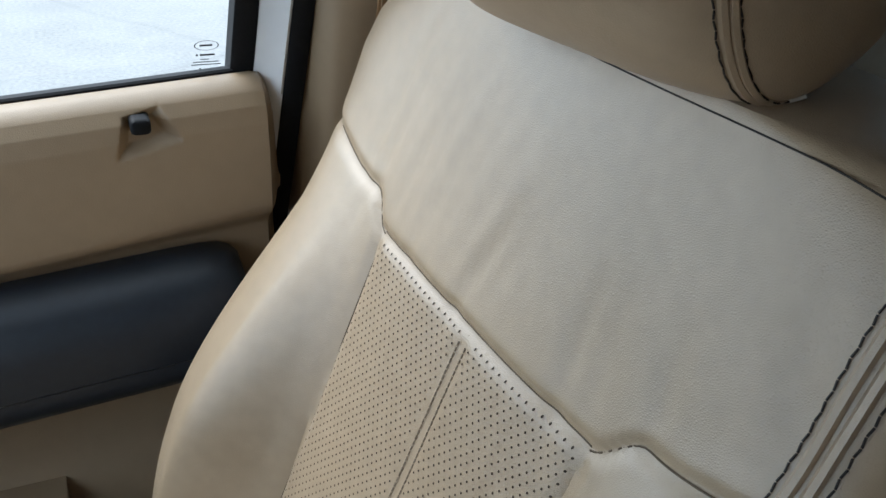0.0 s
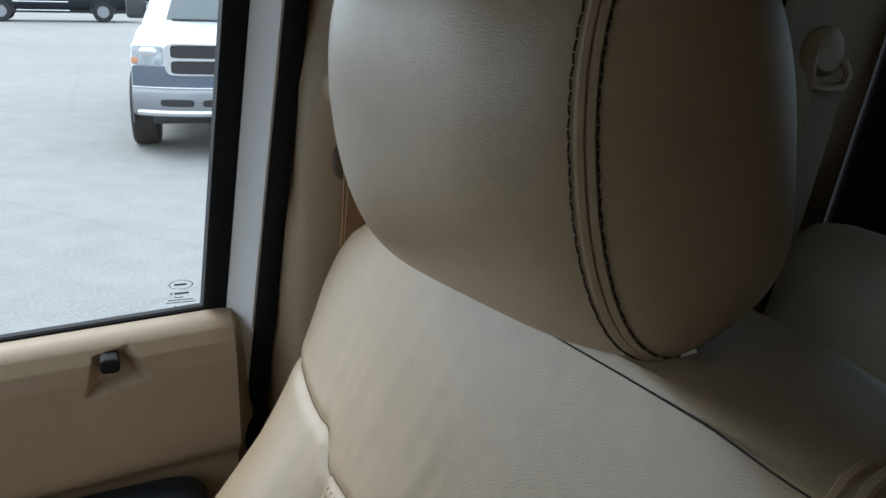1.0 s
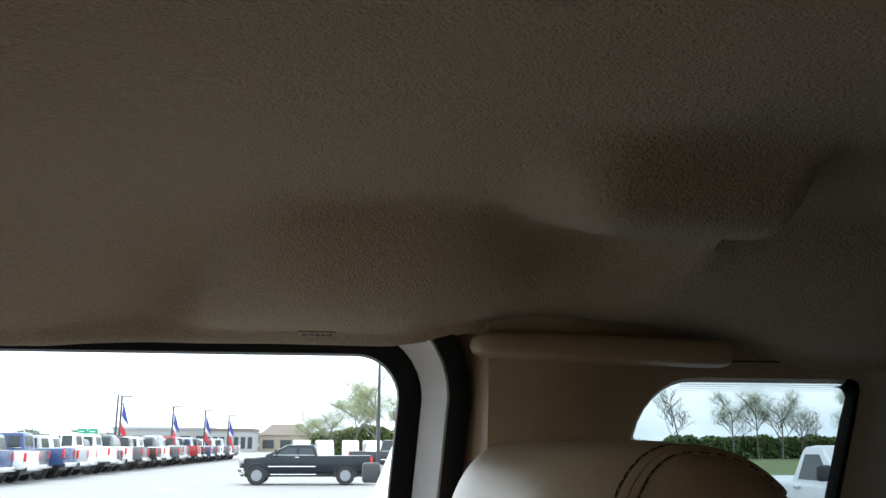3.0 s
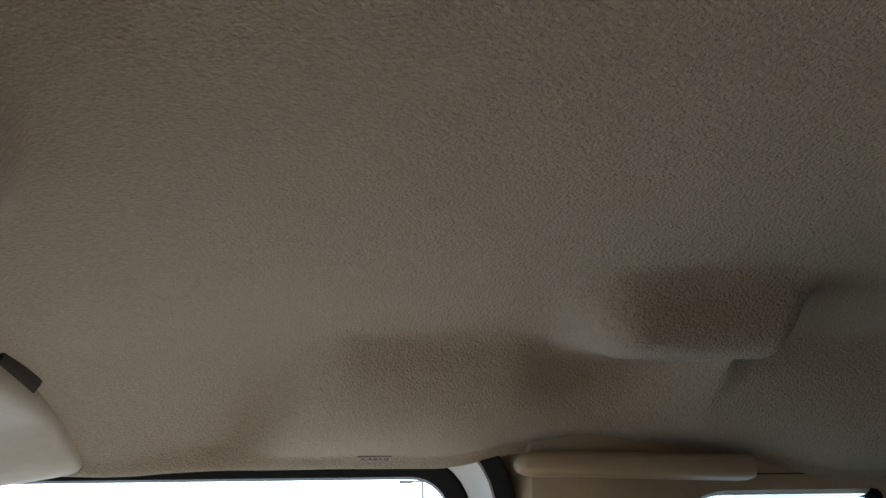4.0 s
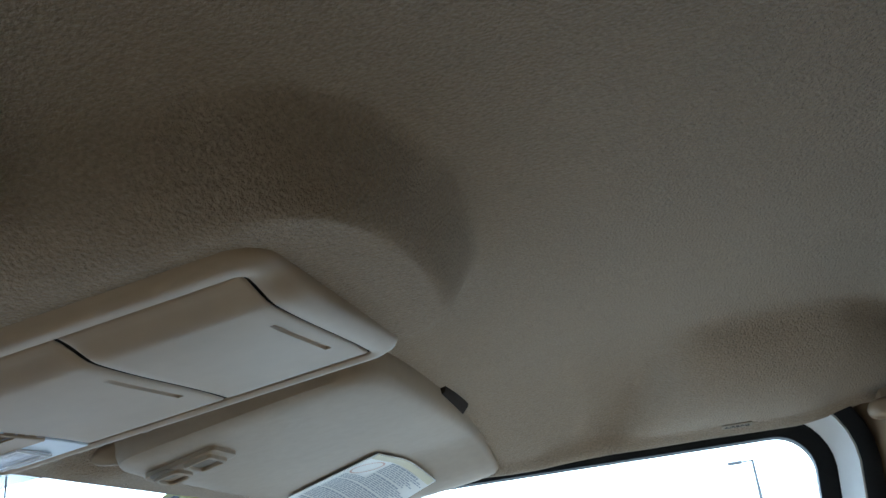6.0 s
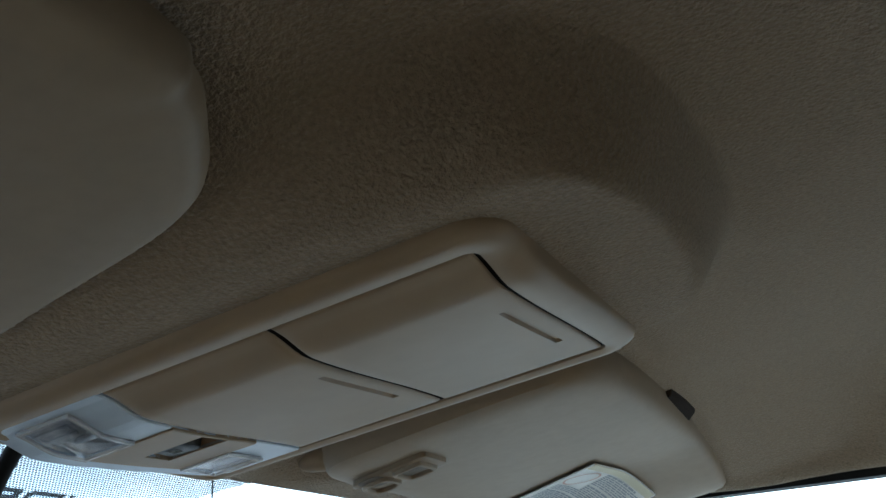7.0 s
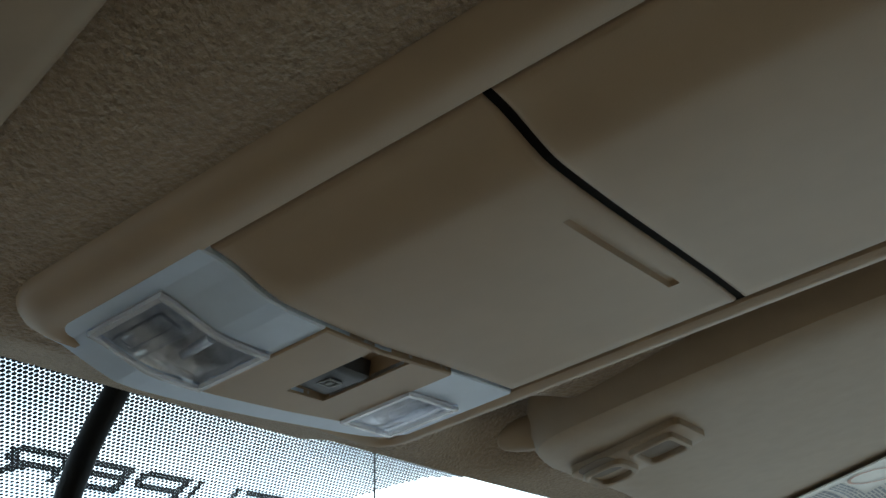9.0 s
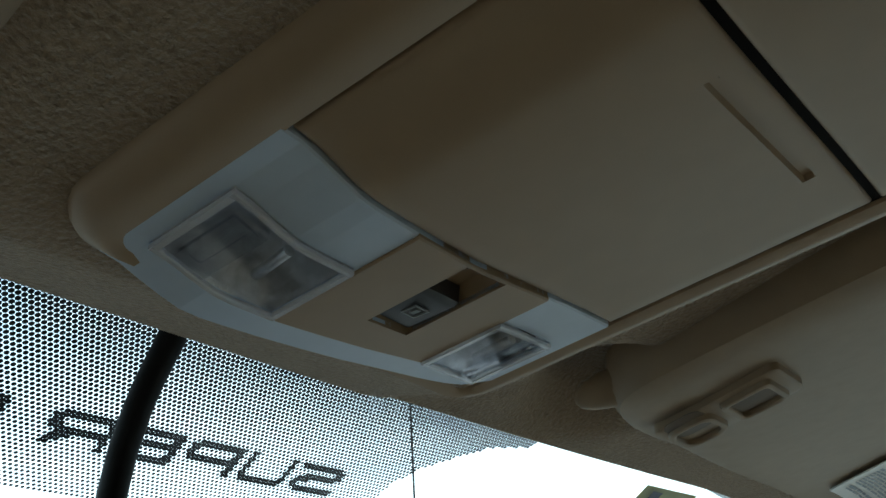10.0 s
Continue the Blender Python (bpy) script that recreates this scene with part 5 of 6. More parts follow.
# ---- the lot outside ----
def lot_material():
    m = mat("pale_concrete", (0.40, 0.39, 0.375), 0.85)
    n, l = m.node_tree.nodes, m.node_tree.links
    b = n["Principled BSDF"]
    co = n.new("ShaderNodeTexCoord")
    big, mid_, fine = (n.new("ShaderNodeTexNoise") for _ in range(3))
    for t, s, d in ((big, 0.22, 8), (mid_, 3.0, 10), (fine, 44, 7)):
        t.inputs["Scale"].default_value, t.inputs["Detail"].default_value = s, d
        l.new(co.outputs["Object"], t.inputs["Vector"])
    crack = n.new("ShaderNodeTexVoronoi")
    crack.feature = "DISTANCE_TO_EDGE"
    crack.inputs["Scale"].default_value = 0.16
    wob = n.new("ShaderNodeTexNoise")
    wob.inputs["Scale"].default_value = 1.5
    l.new(co.outputs["Object"], wob.inputs["Vector"])
    mixv = n.new("ShaderNodeMixRGB")
    mixv.inputs["Fac"].default_value = 0.12
    l.new(co.outputs["Object"], mixv.inputs["Color1"])
    l.new(wob.outputs["Color"], mixv.inputs["Color2"])
    l.new(mixv.outputs["Color"], crack.inputs["Vector"])
    cr = n.new("ShaderNodeMapRange")
    cr.inputs["From Max"].default_value = 0.006
    cr.inputs["To Min"].default_value, cr.inputs["To Max"].default_value = 0.91, 1.0
    l.new(crack.outputs["Distance"], cr.inputs["Value"])
    add = n.new("ShaderNodeMath")
    add.operation = "ADD"
    l.new(big.outputs["Fac"], add.inputs[0])
    l.new(mid_.outputs["Fac"], add.inputs[1])
    add2 = n.new("ShaderNodeMath")
    add2.operation = "MULTIPLY_ADD"
    add2.inputs[1].default_value = 2.2
    l.new(fine.outputs["Fac"], add2.inputs[0])
    l.new(add.outputs[0], add2.inputs[2])
    ramp = n.new("ShaderNodeValToRGB")
    e = ramp.color_ramp.elements
    e[0].position, e[0].color = 0.46, (0.165, 0.164, 0.162, 1)
    e[1].position, e[1].color = 0.96, (0.275, 0.272, 0.268, 1)
    sc = n.new("ShaderNodeMath")
    sc.operation = "MULTIPLY"
    sc.inputs[1].default_value = 0.37
    l.new(add2.outputs[0], sc.inputs[0])
    l.new(sc.outputs[0], ramp.inputs["Fac"])
    mul = n.new("ShaderNodeVectorMath")
    mul.operation = "SCALE"
    l.new(ramp.outputs["Color"], mul.inputs[0])
    l.new(cr.outputs[0], mul.inputs["Scale"])
    l.new(mul.outputs[0], b.inputs["Base Color"])
    bump = n.new("ShaderNodeBump")
    bump.inputs["Strength"].default_value, bump.inputs["Distance"].default_value = 0.3, 0.01
    l.new(fine.outputs["Fac"], bump.inputs["Height"])
    l.new(bump.outputs["Normal"], b.inputs["Normal"])
    return m


ground = single("ground", sheet(lambda x, y: (x, y, 0.0), [-900, -60, 0, 60, 900], [-900, -40, 0, 60, 900]), lot_material(), "pale weathered concrete dealer lot", "ground", "structure", smooth=False)

TYRE = mat("tyre_rubber", (0.02, 0.02, 0.021), 0.8, tone=(6, 0.2))
ALLOY = mat("alloy_wheel", (0.27, 0.28, 0.30), 0.35, 0.8)
CARGLASS = mat("dark_car_glass", (0.03, 0.04, 0.045), 0.08, spec=0.35)
PALEGLASS = mat("sky_lit_windscreen", (0.05, 0.07, 0.08), 0.08, spec=0.7)
HEADLAMP = mat("headlamp_lens", (0.36, 0.39, 0.41), 0.12, tone=(14, 0.45))
AMBER = mat("amber_lens", (0.55, 0.25, 0.13), 0.3)
TAIL = mat("red_lens", (0.55, 0.02, 0.02), 0.3)
BUMPER_GREY = mat("slate_grey_plastic", (0.085, 0.105, 0.14), 0.5, tone=(3, 0.05))
STEEL = mat("bright_steel", (0.27, 0.285, 0.30), 0.30, 0.8, tone=(4, 0.05))
MESH_BLACK = mat("black_grille", (0.012, 0.013, 0.015), 0.5)


def wheel(parent, x, y, r=0.40, w=0.27, dual=False):
    tyre = part("wheel", loft([[(x + dw, y + rr * math.cos(t), r + rr * math.sin(t)) for t in [2 * math.pi * i / 28 for i in range(28)]] for dw, rr in ((-w / 2, r * 0.56), (-w / 2, r * 0.93), (-w * 0.4, r), (w * 0.4, r), (w / 2, r * 0.93), (w / 2, r * 0.56))], cap=False), TYRE, parent, "black tyre on a silver rim")
    s = 1 if x > 0 else -1
    o = x + s * (w / 2 - 0.05)
    part("rim", loft([[(o + s * d, y + rr * math.cos(t), r + rr * math.sin(t)) for t in [2 * math.pi * i / 24 for i in range(24)]] for d, rr in ((0.05, r * 0.58), (0.045, r * 0.54), (0.0, r * 0.47), (0.0, r * 0.25), (0.04, r * 0.22), (0.045, r * 0.12))]), ALLOY, tyre, "silver rim")
    bm = bmesh.new()
    for k in range(8):
        t = 2 * math.pi * k / 8
        c = (o + s * 0.012, y + r * 0.40 * math.cos(t), r + r * 0.40 * math.sin(t))
        add_tube(bm, [c, (c[0] + s * 0.006, c[1], c[2])], r * 0.07, 8)
    part("rim_hole", bm, MESH_BLACK, tyre, "dark rim openings", kind="stuff")


def pickup(name, paint, label, group="", front="plain", length=5.9, lift=0.0, crew=True, roof=1.90, cab_at=None, axle=0.98):
    """A pickup at the origin that faces -y; x across. Length along +y."""
    car = thing(name, (0, 0, 0), label, "pickup truck", group)
    L, W = length, 1.0
    zb = 0.48 + lift
    hood = 1.16 + lift
    def section(y, zl, zt, w, r=0.10, bulge=0.03):
        pts = []
        for x, z in rounded(-w, w, zl, zt, r, 4):
            pts.append((x * (1 + bulge * (1 - ((z - (zl + zt) / 2) / ((zt - zl) / 2)) ** 2)), y, z))
        return pts
    cab0, cab1 = cab_at or (1.72, (3.75 if crew else 3.2))
    def yf(x):
        return 0.02 + 0.24 * abs(x / 0.97) ** 3
    def nose(z, back, shrink=1.0):
        front_line = [(x * shrink, yf(x) + back, z) for x in span(-0.97, 0.97, 16)]
        return front_line + [(0.97 * shrink, 0.75, z), (-0.97 * shrink, 0.75, z)]
    body = loft([section(0.50, zb, hood - 0.04, W - 0.03, 0.10), section(1.0, zb, hood + 0.02, W - 0.015, 0.10), section(1.4, zb, hood + 0.06, W - 0.01, 0.08), section(cab0, zb, hood + 0.06, W - 0.01, 0.06), section(cab1, zb, hood + 0.07, W - 0.01, 0.06), section(L - 0.15, zb + 0.05, hood + 0.09, W - 0.01, 0.06), section(L - 0.05, zb + 0.08, hood + 0.09, W - 0.03, 0.06)])
    part("body", body, paint, car)
    part("nose", loft([nose(zb + 0.1, 0.0), nose(hood - 0.16, 0.0), nose(hood - 0.07, 0.03, 0.99), nose(hood - 0.035, 0.10, 0.96), nose(hood - 0.02, 0.30, 0.92)]), paint, car, "painted front wings and bonnet edge")
    def patch(x0, x1, z0, z1, offs, r):
        """Slab that follows the curved front, with rounded corners."""
        cols = sorted(set(span(x0, x1, max(4, int((x1 - x0) / 0.07)))) | {x0 + r * k for k in (0.05, 0.2, 0.5)} | {x1 - r * k for k in (0.05, 0.2, 0.5)})
        rings = []
        for x in cols:
            e = min(x - x0, x1 - x)
            c = r - math.sqrt(max(0.0, r * r - (r - e) ** 2)) if e < r else 0.0
            lo = [(z0 + c + i_, yf(x) - o) for o, i_ in offs]
            hi = [(z1 - c - i_, yf(x) - o) for o, i_ in reversed(offs)]
            rings.append([(x, y, z) for z, y in lo + hi])
        return loft(rings)
    # greenhouse
    zr = roof + lift
    def cabring(z, y0, y1, w):
        return [(x, y, z) for x, y in rounded(-w, w, y0, y1, 0.10, 4)]
    part("cab", loft([cabring(hood + 0.0, cab0 - 0.30, cab1 + 0.02, W - 0.05), cabring(hood + 0.10, cab0 - 0.22, cab1 + 0.02, W - 0.06), cabring(zr - 0.13, cab0 + 0.50, cab1 - 0.10, W - 0.19), cabring(zr - 0.03, cab0 + 0.62, cab1 - 0.16, W - 0.23), cabring(zr, cab0 + 0.80, cab1 - 0.3, W - 0.34)]), paint, car, "painted cab")
    zg0, zg1 = hood + 0.12, zr - 0.14
    def cab_y(z):
        t = (z - hood - 0.10) / (zr - 0.23 - hood)
        return cab0 - 0.22 + 0.72 * t
    def cab_w(z):
        t = (z - hood - 0.10) / (zr - 0.23 - hood)
        return W - 0.06 - 0.13 * t
    rings = [[(sx * (cab_w(z) - 0.11), cab_y(z) - 0.012 + 0.02 * abs(sx) ** 3, z) for sx in span(-1, 1, 8)] for z in span(zg0, zg1, 4)]
    bmw = loft(rings, cap=False, closed=False)
    part("windscreen", bmw, PALEGLASS, car, "windscreen full of pale sky")
    for s in (-1, 1):
        ys = [(cab0 + 0.42, (cab0 + cab1) / 2 + (0.12 if crew else 0.5))] + ([((cab0 + cab1) / 2 + 0.22, cab1 - 0.16)] if crew else [])
        for i, (ya, yb) in enumerate(ys):
            pts = [(s * (cab_w(z) + 0.008), y, z) for y, z in ((ya - (0.20 if i == 0 else 0.0), zg0), (yb, zg0), (yb - (0 if i == 0 and crew else 0.06), zg1), (ya + (0.30 if i == 0 else 0.0), zg1))]
            bm = loft([pts, [(x - s * 0.02, y, z) for x, y, z in pts]])
            part("side_window", bm, CARGLASS, car, "dark side window", smooth=False)
        part("mirror", box((s * 1.02 - 0.11, cab0 + 0.16, hood + 0.12), (s * 1.02 + 0.11, cab0 + 0.28, hood + 0.36), 0.04, 3), DARK_PLASTIC, car, "dark folding mirror")
        xa, xb = (0.66, 0.955) if s > 0 else (-0.955, -0.66)
        part("headlight", patch(xa, xb, 0.90 + lift, 1.085 + lift, ((-0.05, 0.0), (0.008, 0.0), (0.014, 0.015)), 0.03), HEADLAMP, car, "clear headlight")
        xa, xb = (0.90, 0.965) if s > 0 else (-0.965, -0.90)
        part("turn_signal", patch(xa, xb, 0.915 + lift, 0.975 + lift, ((0.0, 0.0), (0.018, 0.0), (0.021, 0.008)), 0.015), AMBER, car, "amber turn lens")
        for hx in (0.80,):
            part("lamp_bowl", patch(min(s * hx - 0.085, s * hx + 0.085), max(s * hx - 0.085, s * hx + 0.085), 0.985 + lift, 1.070 + lift, ((0.0, 0.0), (0.016, 0.0), (0.019, 0.012)), 0.04), CHROME, car, "bright lamp bowl")
        part("tail_light", box((s * 0.93 - 0.08, L - 0.12, hood - 0.32), (s * 0.93 + 0.08, L - 0.02, hood + 0.04), 0.02), TAIL, car, "red tail light")
        part("door_handle", box((s * 1.0 - 0.03, cab0 + 1.05, hood - 0.02), (s * 1.0 + 0.035, cab0 + 1.25, hood + 0.02), 0.01), CHROME, car, "bright door handle")
        for y in (axle, L - 1.22):
            arch = [(s * 0.985, y + 0.47 * math.cos(t), 0.42 + lift + 0.47 * math.sin(t)) for t in span(-0.2, math.pi + 0.2, 16)]
            part("wheel_arch", loft([[(s * 0.985, y + r_ * math.cos(t), 0.42 + lift + r_ * math.sin(t)) for t in span(-0.25, math.pi + 0.25, 16)] for r_ in (0.36, 0.47)] + [[(s * 1.012, y + 0.475 * math.cos(t), 0.42 + lift + 0.475 * math.sin(t)) for t in span(-0.25, math.pi + 0.25, 16)], [(s * 0.99, y + 0.52 * math.cos(t), 0.42 + lift + 0.52 * math.sin(t)) for t in span(-0.25, math.pi + 0.25, 16)]], cap=False, closed=False), MESH_BLACK, car, "dark wheel arch")
            wheel(car, s * 0.905, y, 0.40 + lift * 0.5)
    # front end
    part("grille", patch(-0.64, 0.64, 0.800 + lift, 1.130 + lift, ((-0.05, 0.0), (0.015, 0.0), (0.030, 0.012), (0.030, 0.025)), 0.07), CHROME if front != "plain" else STEEL, car, "bright grille surround")
    for za, zc in ((0.828, 0.952), (0.978, 1.102)):
        part("grille_mesh", patch(-0.585, 0.585, za + lift, zc + lift, ((0.0, 0.0), (0.0325, 0.0)), 0.035), MESH_BLACK, car, "black grille opening")
    bz = 0.46 + lift
    part("valance", patch(-0.965, 0.965, 0.66 + lift, 0.895 + lift, ((-0.02, 0.0), (0.010, 0.0), (0.014, 0.015)), 0.03), BUMPER_GREY if front == "work" else paint, car, "painted front valance")
    part("bumper", patch(-0.97, 0.97, bz - 0.05, bz + 0.235, ((-0.05, 0.0), (0.045, 0.0), (0.065, 0.02), (0.070, 0.05)), 0.05), STEEL if front == "work" else CHROME, car, "bright steel front bumper")
    for xa, xb in ((-0.70, -0.38), (-0.30, 0.30), (0.38, 0.70)):
        part("bumper_opening", patch(xa, xb, bz + 0.055, bz + 0.125, ((0.0, 0.0), (0.0725, 0.0), (0.073, 0.01)), 0.03), MESH_BLACK, car, "dark bumper opening")
    part("bumper_lip", patch(-0.93, 0.93, bz - 0.035, bz + 0.015, ((0.0, 0.0), (0.080, 0.0), (0.088, 0.012)), 0.02), CHROME, car, "bright rolled bumper edge")
    part("bumper_top", patch(-0.965, 0.965, bz + 0.222, bz + 0.240, ((0.0, 0.0), (0.062, 0.0), (0.066, 0.004)), 0.008), CHROME, car, "bright bumper top edge")
    part("windscreen_wiper", tube([(-0.62, cab0 - 0.20, hood + 0.125), (-0.1, cab0 - 0.24, hood + 0.12), (0.55, cab0 - 0.22, hood + 0.125)], 0.014, 6), MESH_BLACK, car, "dark wiper")
    part("air_dam", box((-0.78, 0.12, bz - 0.13), (0.78, 0.22, bz - 0.04), 0.03), MESH_BLACK, car, "black air dam")
    part("rear_bumper", box((-0.95, L - 0.02, bz), (0.95, L + 0.14, bz + 0.18), 0.03), CHROME, car, "chrome rear bumper")
    part("tailgate", box((-0.83, L - 0.05, hood - 0.42), (0.83, L - 0.035, hood + 0.06), 0.01), paint, car, "painted tailgate")
    part("rear_window", loft([[(x, y, z) for x, z, y in ((-0.62, hood + 0.16, cab1 + 0.01), (0.62, hood + 0.16, cab1 + 0.01), (0.56, zr - 0.15, cab1 - 0.075), (-0.56, zr - 0.15, cab1 - 0.075))], [(x, y - 0.03, z) for x, z, y in ((-0.62, hood + 0.16, cab1 + 0.01), (0.62, hood + 0.16, cab1 + 0.01), (0.56, zr - 0.15, cab1 - 0.075), (-0.56, zr - 0.15, cab1 - 0.075))]]), CARGLASS, car, "dark rear window", smooth=False)
    if front == "chrome":
        for s in (-1, 1):
            part("side_strip", box((s * 1.005 - 0.012, cab0 - 0.1, 0.74 + lift), (s * 1.005 + 0.012, cab1 - 0.05, 0.79 + lift), 0.008), CHROME, car, "chrome side strip")
            part("step_bar", box((s * 0.98 - 0.06, cab0, 0.40 + lift), (s * 0.98 + 0.06, cab1, 0.45 + lift), 0.02), CHROME, car, "chrome step bar")
            part("belt_line", box((s * 0.955 - 0.01, cab0 + 0.1, hood + 0.085), (s * 0.955 + 0.012, cab1 - 0.1, hood + 0.11), 0.006), CHROME, car, "thin chrome belt line")
    part("underbody", box((-0.75, 0.4, 0.32 + lift), (0.75, L - 0.3, 0.6 + lift)), MESH_BLACK, car, "dark underbody", smooth=False)
    return car


LOT_WHITE = mat("white_truck_paint", (0.66, 0.675, 0.69), 0.25)
LOT_DARK = mat("dark_blue_truck_paint", (0.006, 0.009, 0.015), 0.28, spec=0.35)
white_truck = pickup("pickup_truck", LOT_WHITE, "white work pickup with grey valance parked facing the cab", "parked pickups", front="work", crew=False, roof=1.81)
copy_thing(white_truck, pose(8.2, 10.9, -0.06, rz=-2))
white_truck.matrix_basis = pose(1.16, 8.95, 0, rz=-7)
dark_truck = pickup("pickup_truck", LOT_DARK, "dark blue crew pickup standing across the lot", "parked pickups", front="chrome", length=5.95, lift=0.04, roof=1.72, cab_at=(1.42, 3.45), axle=0.84)
dark_truck.matrix_basis = pose(-4.39, 42.0, 0, rz=-90)
PAINTS = [mat("lot_paint_" + nm, c, 0.25) for nm, c in (("white", (0.78, 0.79, 0.80)), ("red", (0.32, 0.02, 0.025)), ("silver", (0.38, 0.40, 0.42)), ("black", (0.02, 0.02, 0.022)), ("blue", (0.03, 0.06, 0.16)), ("grey", (0.12, 0.13, 0.14)))]
NAMES = ("white", "red", "silver", "black", "blue", "grey")
models = []
for p, nm in zip(PAINTS, NAMES):
    models.append(pickup("pickup_truck", p, nm + " crew pickup parked tail-out in a row", "parked row of pickups", front="chrome", length=5.8, lift=0.05))
order = [4, 0, 5, 4, 2, 0, 0, 3, 0, 5, 1, 3, 0, 3, 5, 2, 5, 1, 0, 3, 4, 2, 5, 0, 3, 5, 0, 3, 2, 5]
used = set()
for i, k in enumerate(order):
    tall = 1.0 + 0.10 * abs(math.sin(i * 1.7 + 0.9))
    m = pose(-19.8 + 0.25 * math.sin(i * 2.3) + 0.05 * i, 40.6 + 2.75 * i, 0, rz=-90 + 1.5 * math.sin(i * 3.1)) @ Matrix.Diagonal((1.0, 1.0, tall + 0.04, 1))
    if k in used:
        copy_thing(models[k], m)
    else:
        models[k].matrix_basis = m
        used.add(k)
# truck behind the rear window
behind = copy_thing(models[0], pose(6.4, 5.2, 0, rz=-70))
behind["label"] = "white pickup with chrome grille parked behind the cab"

# white vans and cars far behind the dark pickup
VAN_WHITE = PAINTS[0]


def van(name, at, rz):
    v = thing(name, (0, 0, 0), "white cargo van parked in the back row", "van", "parked vans")
    part("body", loft([[(x, y, z) for x, z in rounded(-0.95 + o, 0.95 - o, 0.45, h, 0.18, 4)] for y, o, h in ((0, 0.15, 1.0), (0.1, 0.04, 1.15), (0.9, 0.02, 1.35), (1.6, 0.03, 2.15), (2.0, 0.02, 2.3), (5.3, 0.02, 2.3), (5.45, 0.08, 2.2))]), VAN_WHITE, v)
    part("windscreen", loft([[(-0.7, 0.98, 1.40), (0.7, 0.98, 1.40), (0.62, 1.58, 2.08), (-0.62, 1.58, 2.08)], [(-0.7, 1.04, 1.40), (0.7, 1.04, 1.40), (0.62, 1.62, 2.08), (-0.62, 1.62, 2.08)]]), CARGLASS, v, "dark windscreen", smooth=False)
    for s in (-1, 1):
        part("side_window", box((s * 0.94 - 0.02, 1.5, 1.45), (s * 0.94 + 0.03, 2.3, 2.0), 0.01), CARGLASS, v, "dark side window")
        for y in (0.9, 4.4):
            wheel(v, s * 0.85, y, 0.36, 0.22)
    v.matrix_basis = pose(*at, rz=rz)
    return v


v0 = van("cargo_van", (-4.0, 100.0, 0), 0)
for i in range(1, 13):
    copy_thing(v0, pose(-4.0 + 2.7 * i, 100.0 + 0.6 * (i % 3), 0, rz=4 * (i % 2)))
for i, (x, y, k) in enumerate(((6.5, 58, 3), (10.5, 60, 0), (9.6, 48, 5))):
    copy_thing(models[k], pose(x, y, 0, rz=80 + 10 * i))

# ---- poles, flags, signs ----
POLE = mat("dark_pole", (0.05, 0.05, 0.055), 0.5, 0.3)
FLAG_R, FLAG_W, FLAG_B = (mat("flag_" + nm, c, 0.8) for nm, c in (("red", (0.55, 0.04, 0.05)), ("white", (0.75, 0.75, 0.76)), ("blue", (0.04, 0.06, 0.28))))


def lamp_pole(x, y, h):
    p = thing("street_lamp", (x, y, 0), "tall dark lot lamp pole with a flat head", "lamp pole", "lot lamps")
    part("pole", tube([(x, y, 0), (x, y, h)], lambda t: 0.11 - 0.04 * t, 8), POLE, p)
    part("arm", box((x - 1.0, y - 0.05, h - 0.10), (x + 0.02, y + 0.05, h - 0.02)), POLE, p, smooth=False)
    part("lamp_head", box((x - 1.3, y - 0.25, h - 0.14), (x - 0.55, y + 0.25, h), 0.03), POLE, p, "flat dark lamp head")
    part("footing", tube([(x, y, 0), (x, y, 0.7)], 0.25, 10), mat("pole_footing", (0.42, 0.41, 0.39), 0.9), p, "concrete footing")


lamp_pole(2.18, 50.0, 7.4)
lamp_pole(9.5, 74.0, 8.0)
lamp_pole(30.0, 120.0, 9.5)


def flag_pole(x, y, h, fw):
    p = thing("flag_pole", (x, y, 0), "lot pole with a drooping red, white and blue banner", "flag pole", "banner poles")
    part("pole", tube([(x, y, 0), (x, y, h)], 0.09, 8), POLE, p)
    part("lamp_head", box((x - 0.1, y - 0.2, h - 0.05), (x + 0.9, y + 0.2, h + 0.08), 0.02), POLE, p, "flat lamp head")
    for k, (mt, z0, z1) in enumerate(((FLAG_B, 0.0, 0.45), (FLAG_W, 0.45, 0.62), (FLAG_R, 0.62, 1.0))):
        def f(u, v):
            z = h - 0.5 - (z0 + (z1 - z0) * v) * 2.6 - 0.9 * u
            return (x + 0.1 + fw * u * (0.6 + 0.4 * v), y + 0.15 * math.sin(5 * u + 3 * v + k), z)
        part("banner", sheet(f, span(0, 1, 8), span(0, 1, 4)), mt, p, "hanging banner stripe")


for x, y, h in ((-19.0, 82.0, 5.9), (-16.3, 92.0, 5.4), (-14.6, 102.0, 5.4), (-13.2, 112.0, 5.2)):
    flag_pole(x, y, h, 0.62)
sign = thing("road_sign", (-34.3, 130, 0), "green highway sign on two posts", "road sign")
for s in (-0.72, 0.72):
    part("post", tube([(-34.3 + s, 130, 0), (-34.3 + s, 130, 3.0)], 0.08, 6), POLE, sign)
    part("board", box((-34.3 + s - 0.66, 129.9, 2.75), (-34.3 + s + 0.66, 130.0, 3.9), 0.02), mat("sign_green", (0.02, 0.26, 0.15), 0.5), sign, "green board")
    for z in (3.15, 3.5):
        part("writing_bar", box((-34.3 + s - 0.45, 129.88, z - 0.05), (-34.3 + s + 0.3, 129.9, z + 0.05)), FLAG_W, sign, "pale bar of writing", smooth=False)
bare_pole = thing("bare_pole", (-19.8, 84.0, 0), "plain dark pole beside the banner poles", "pole")
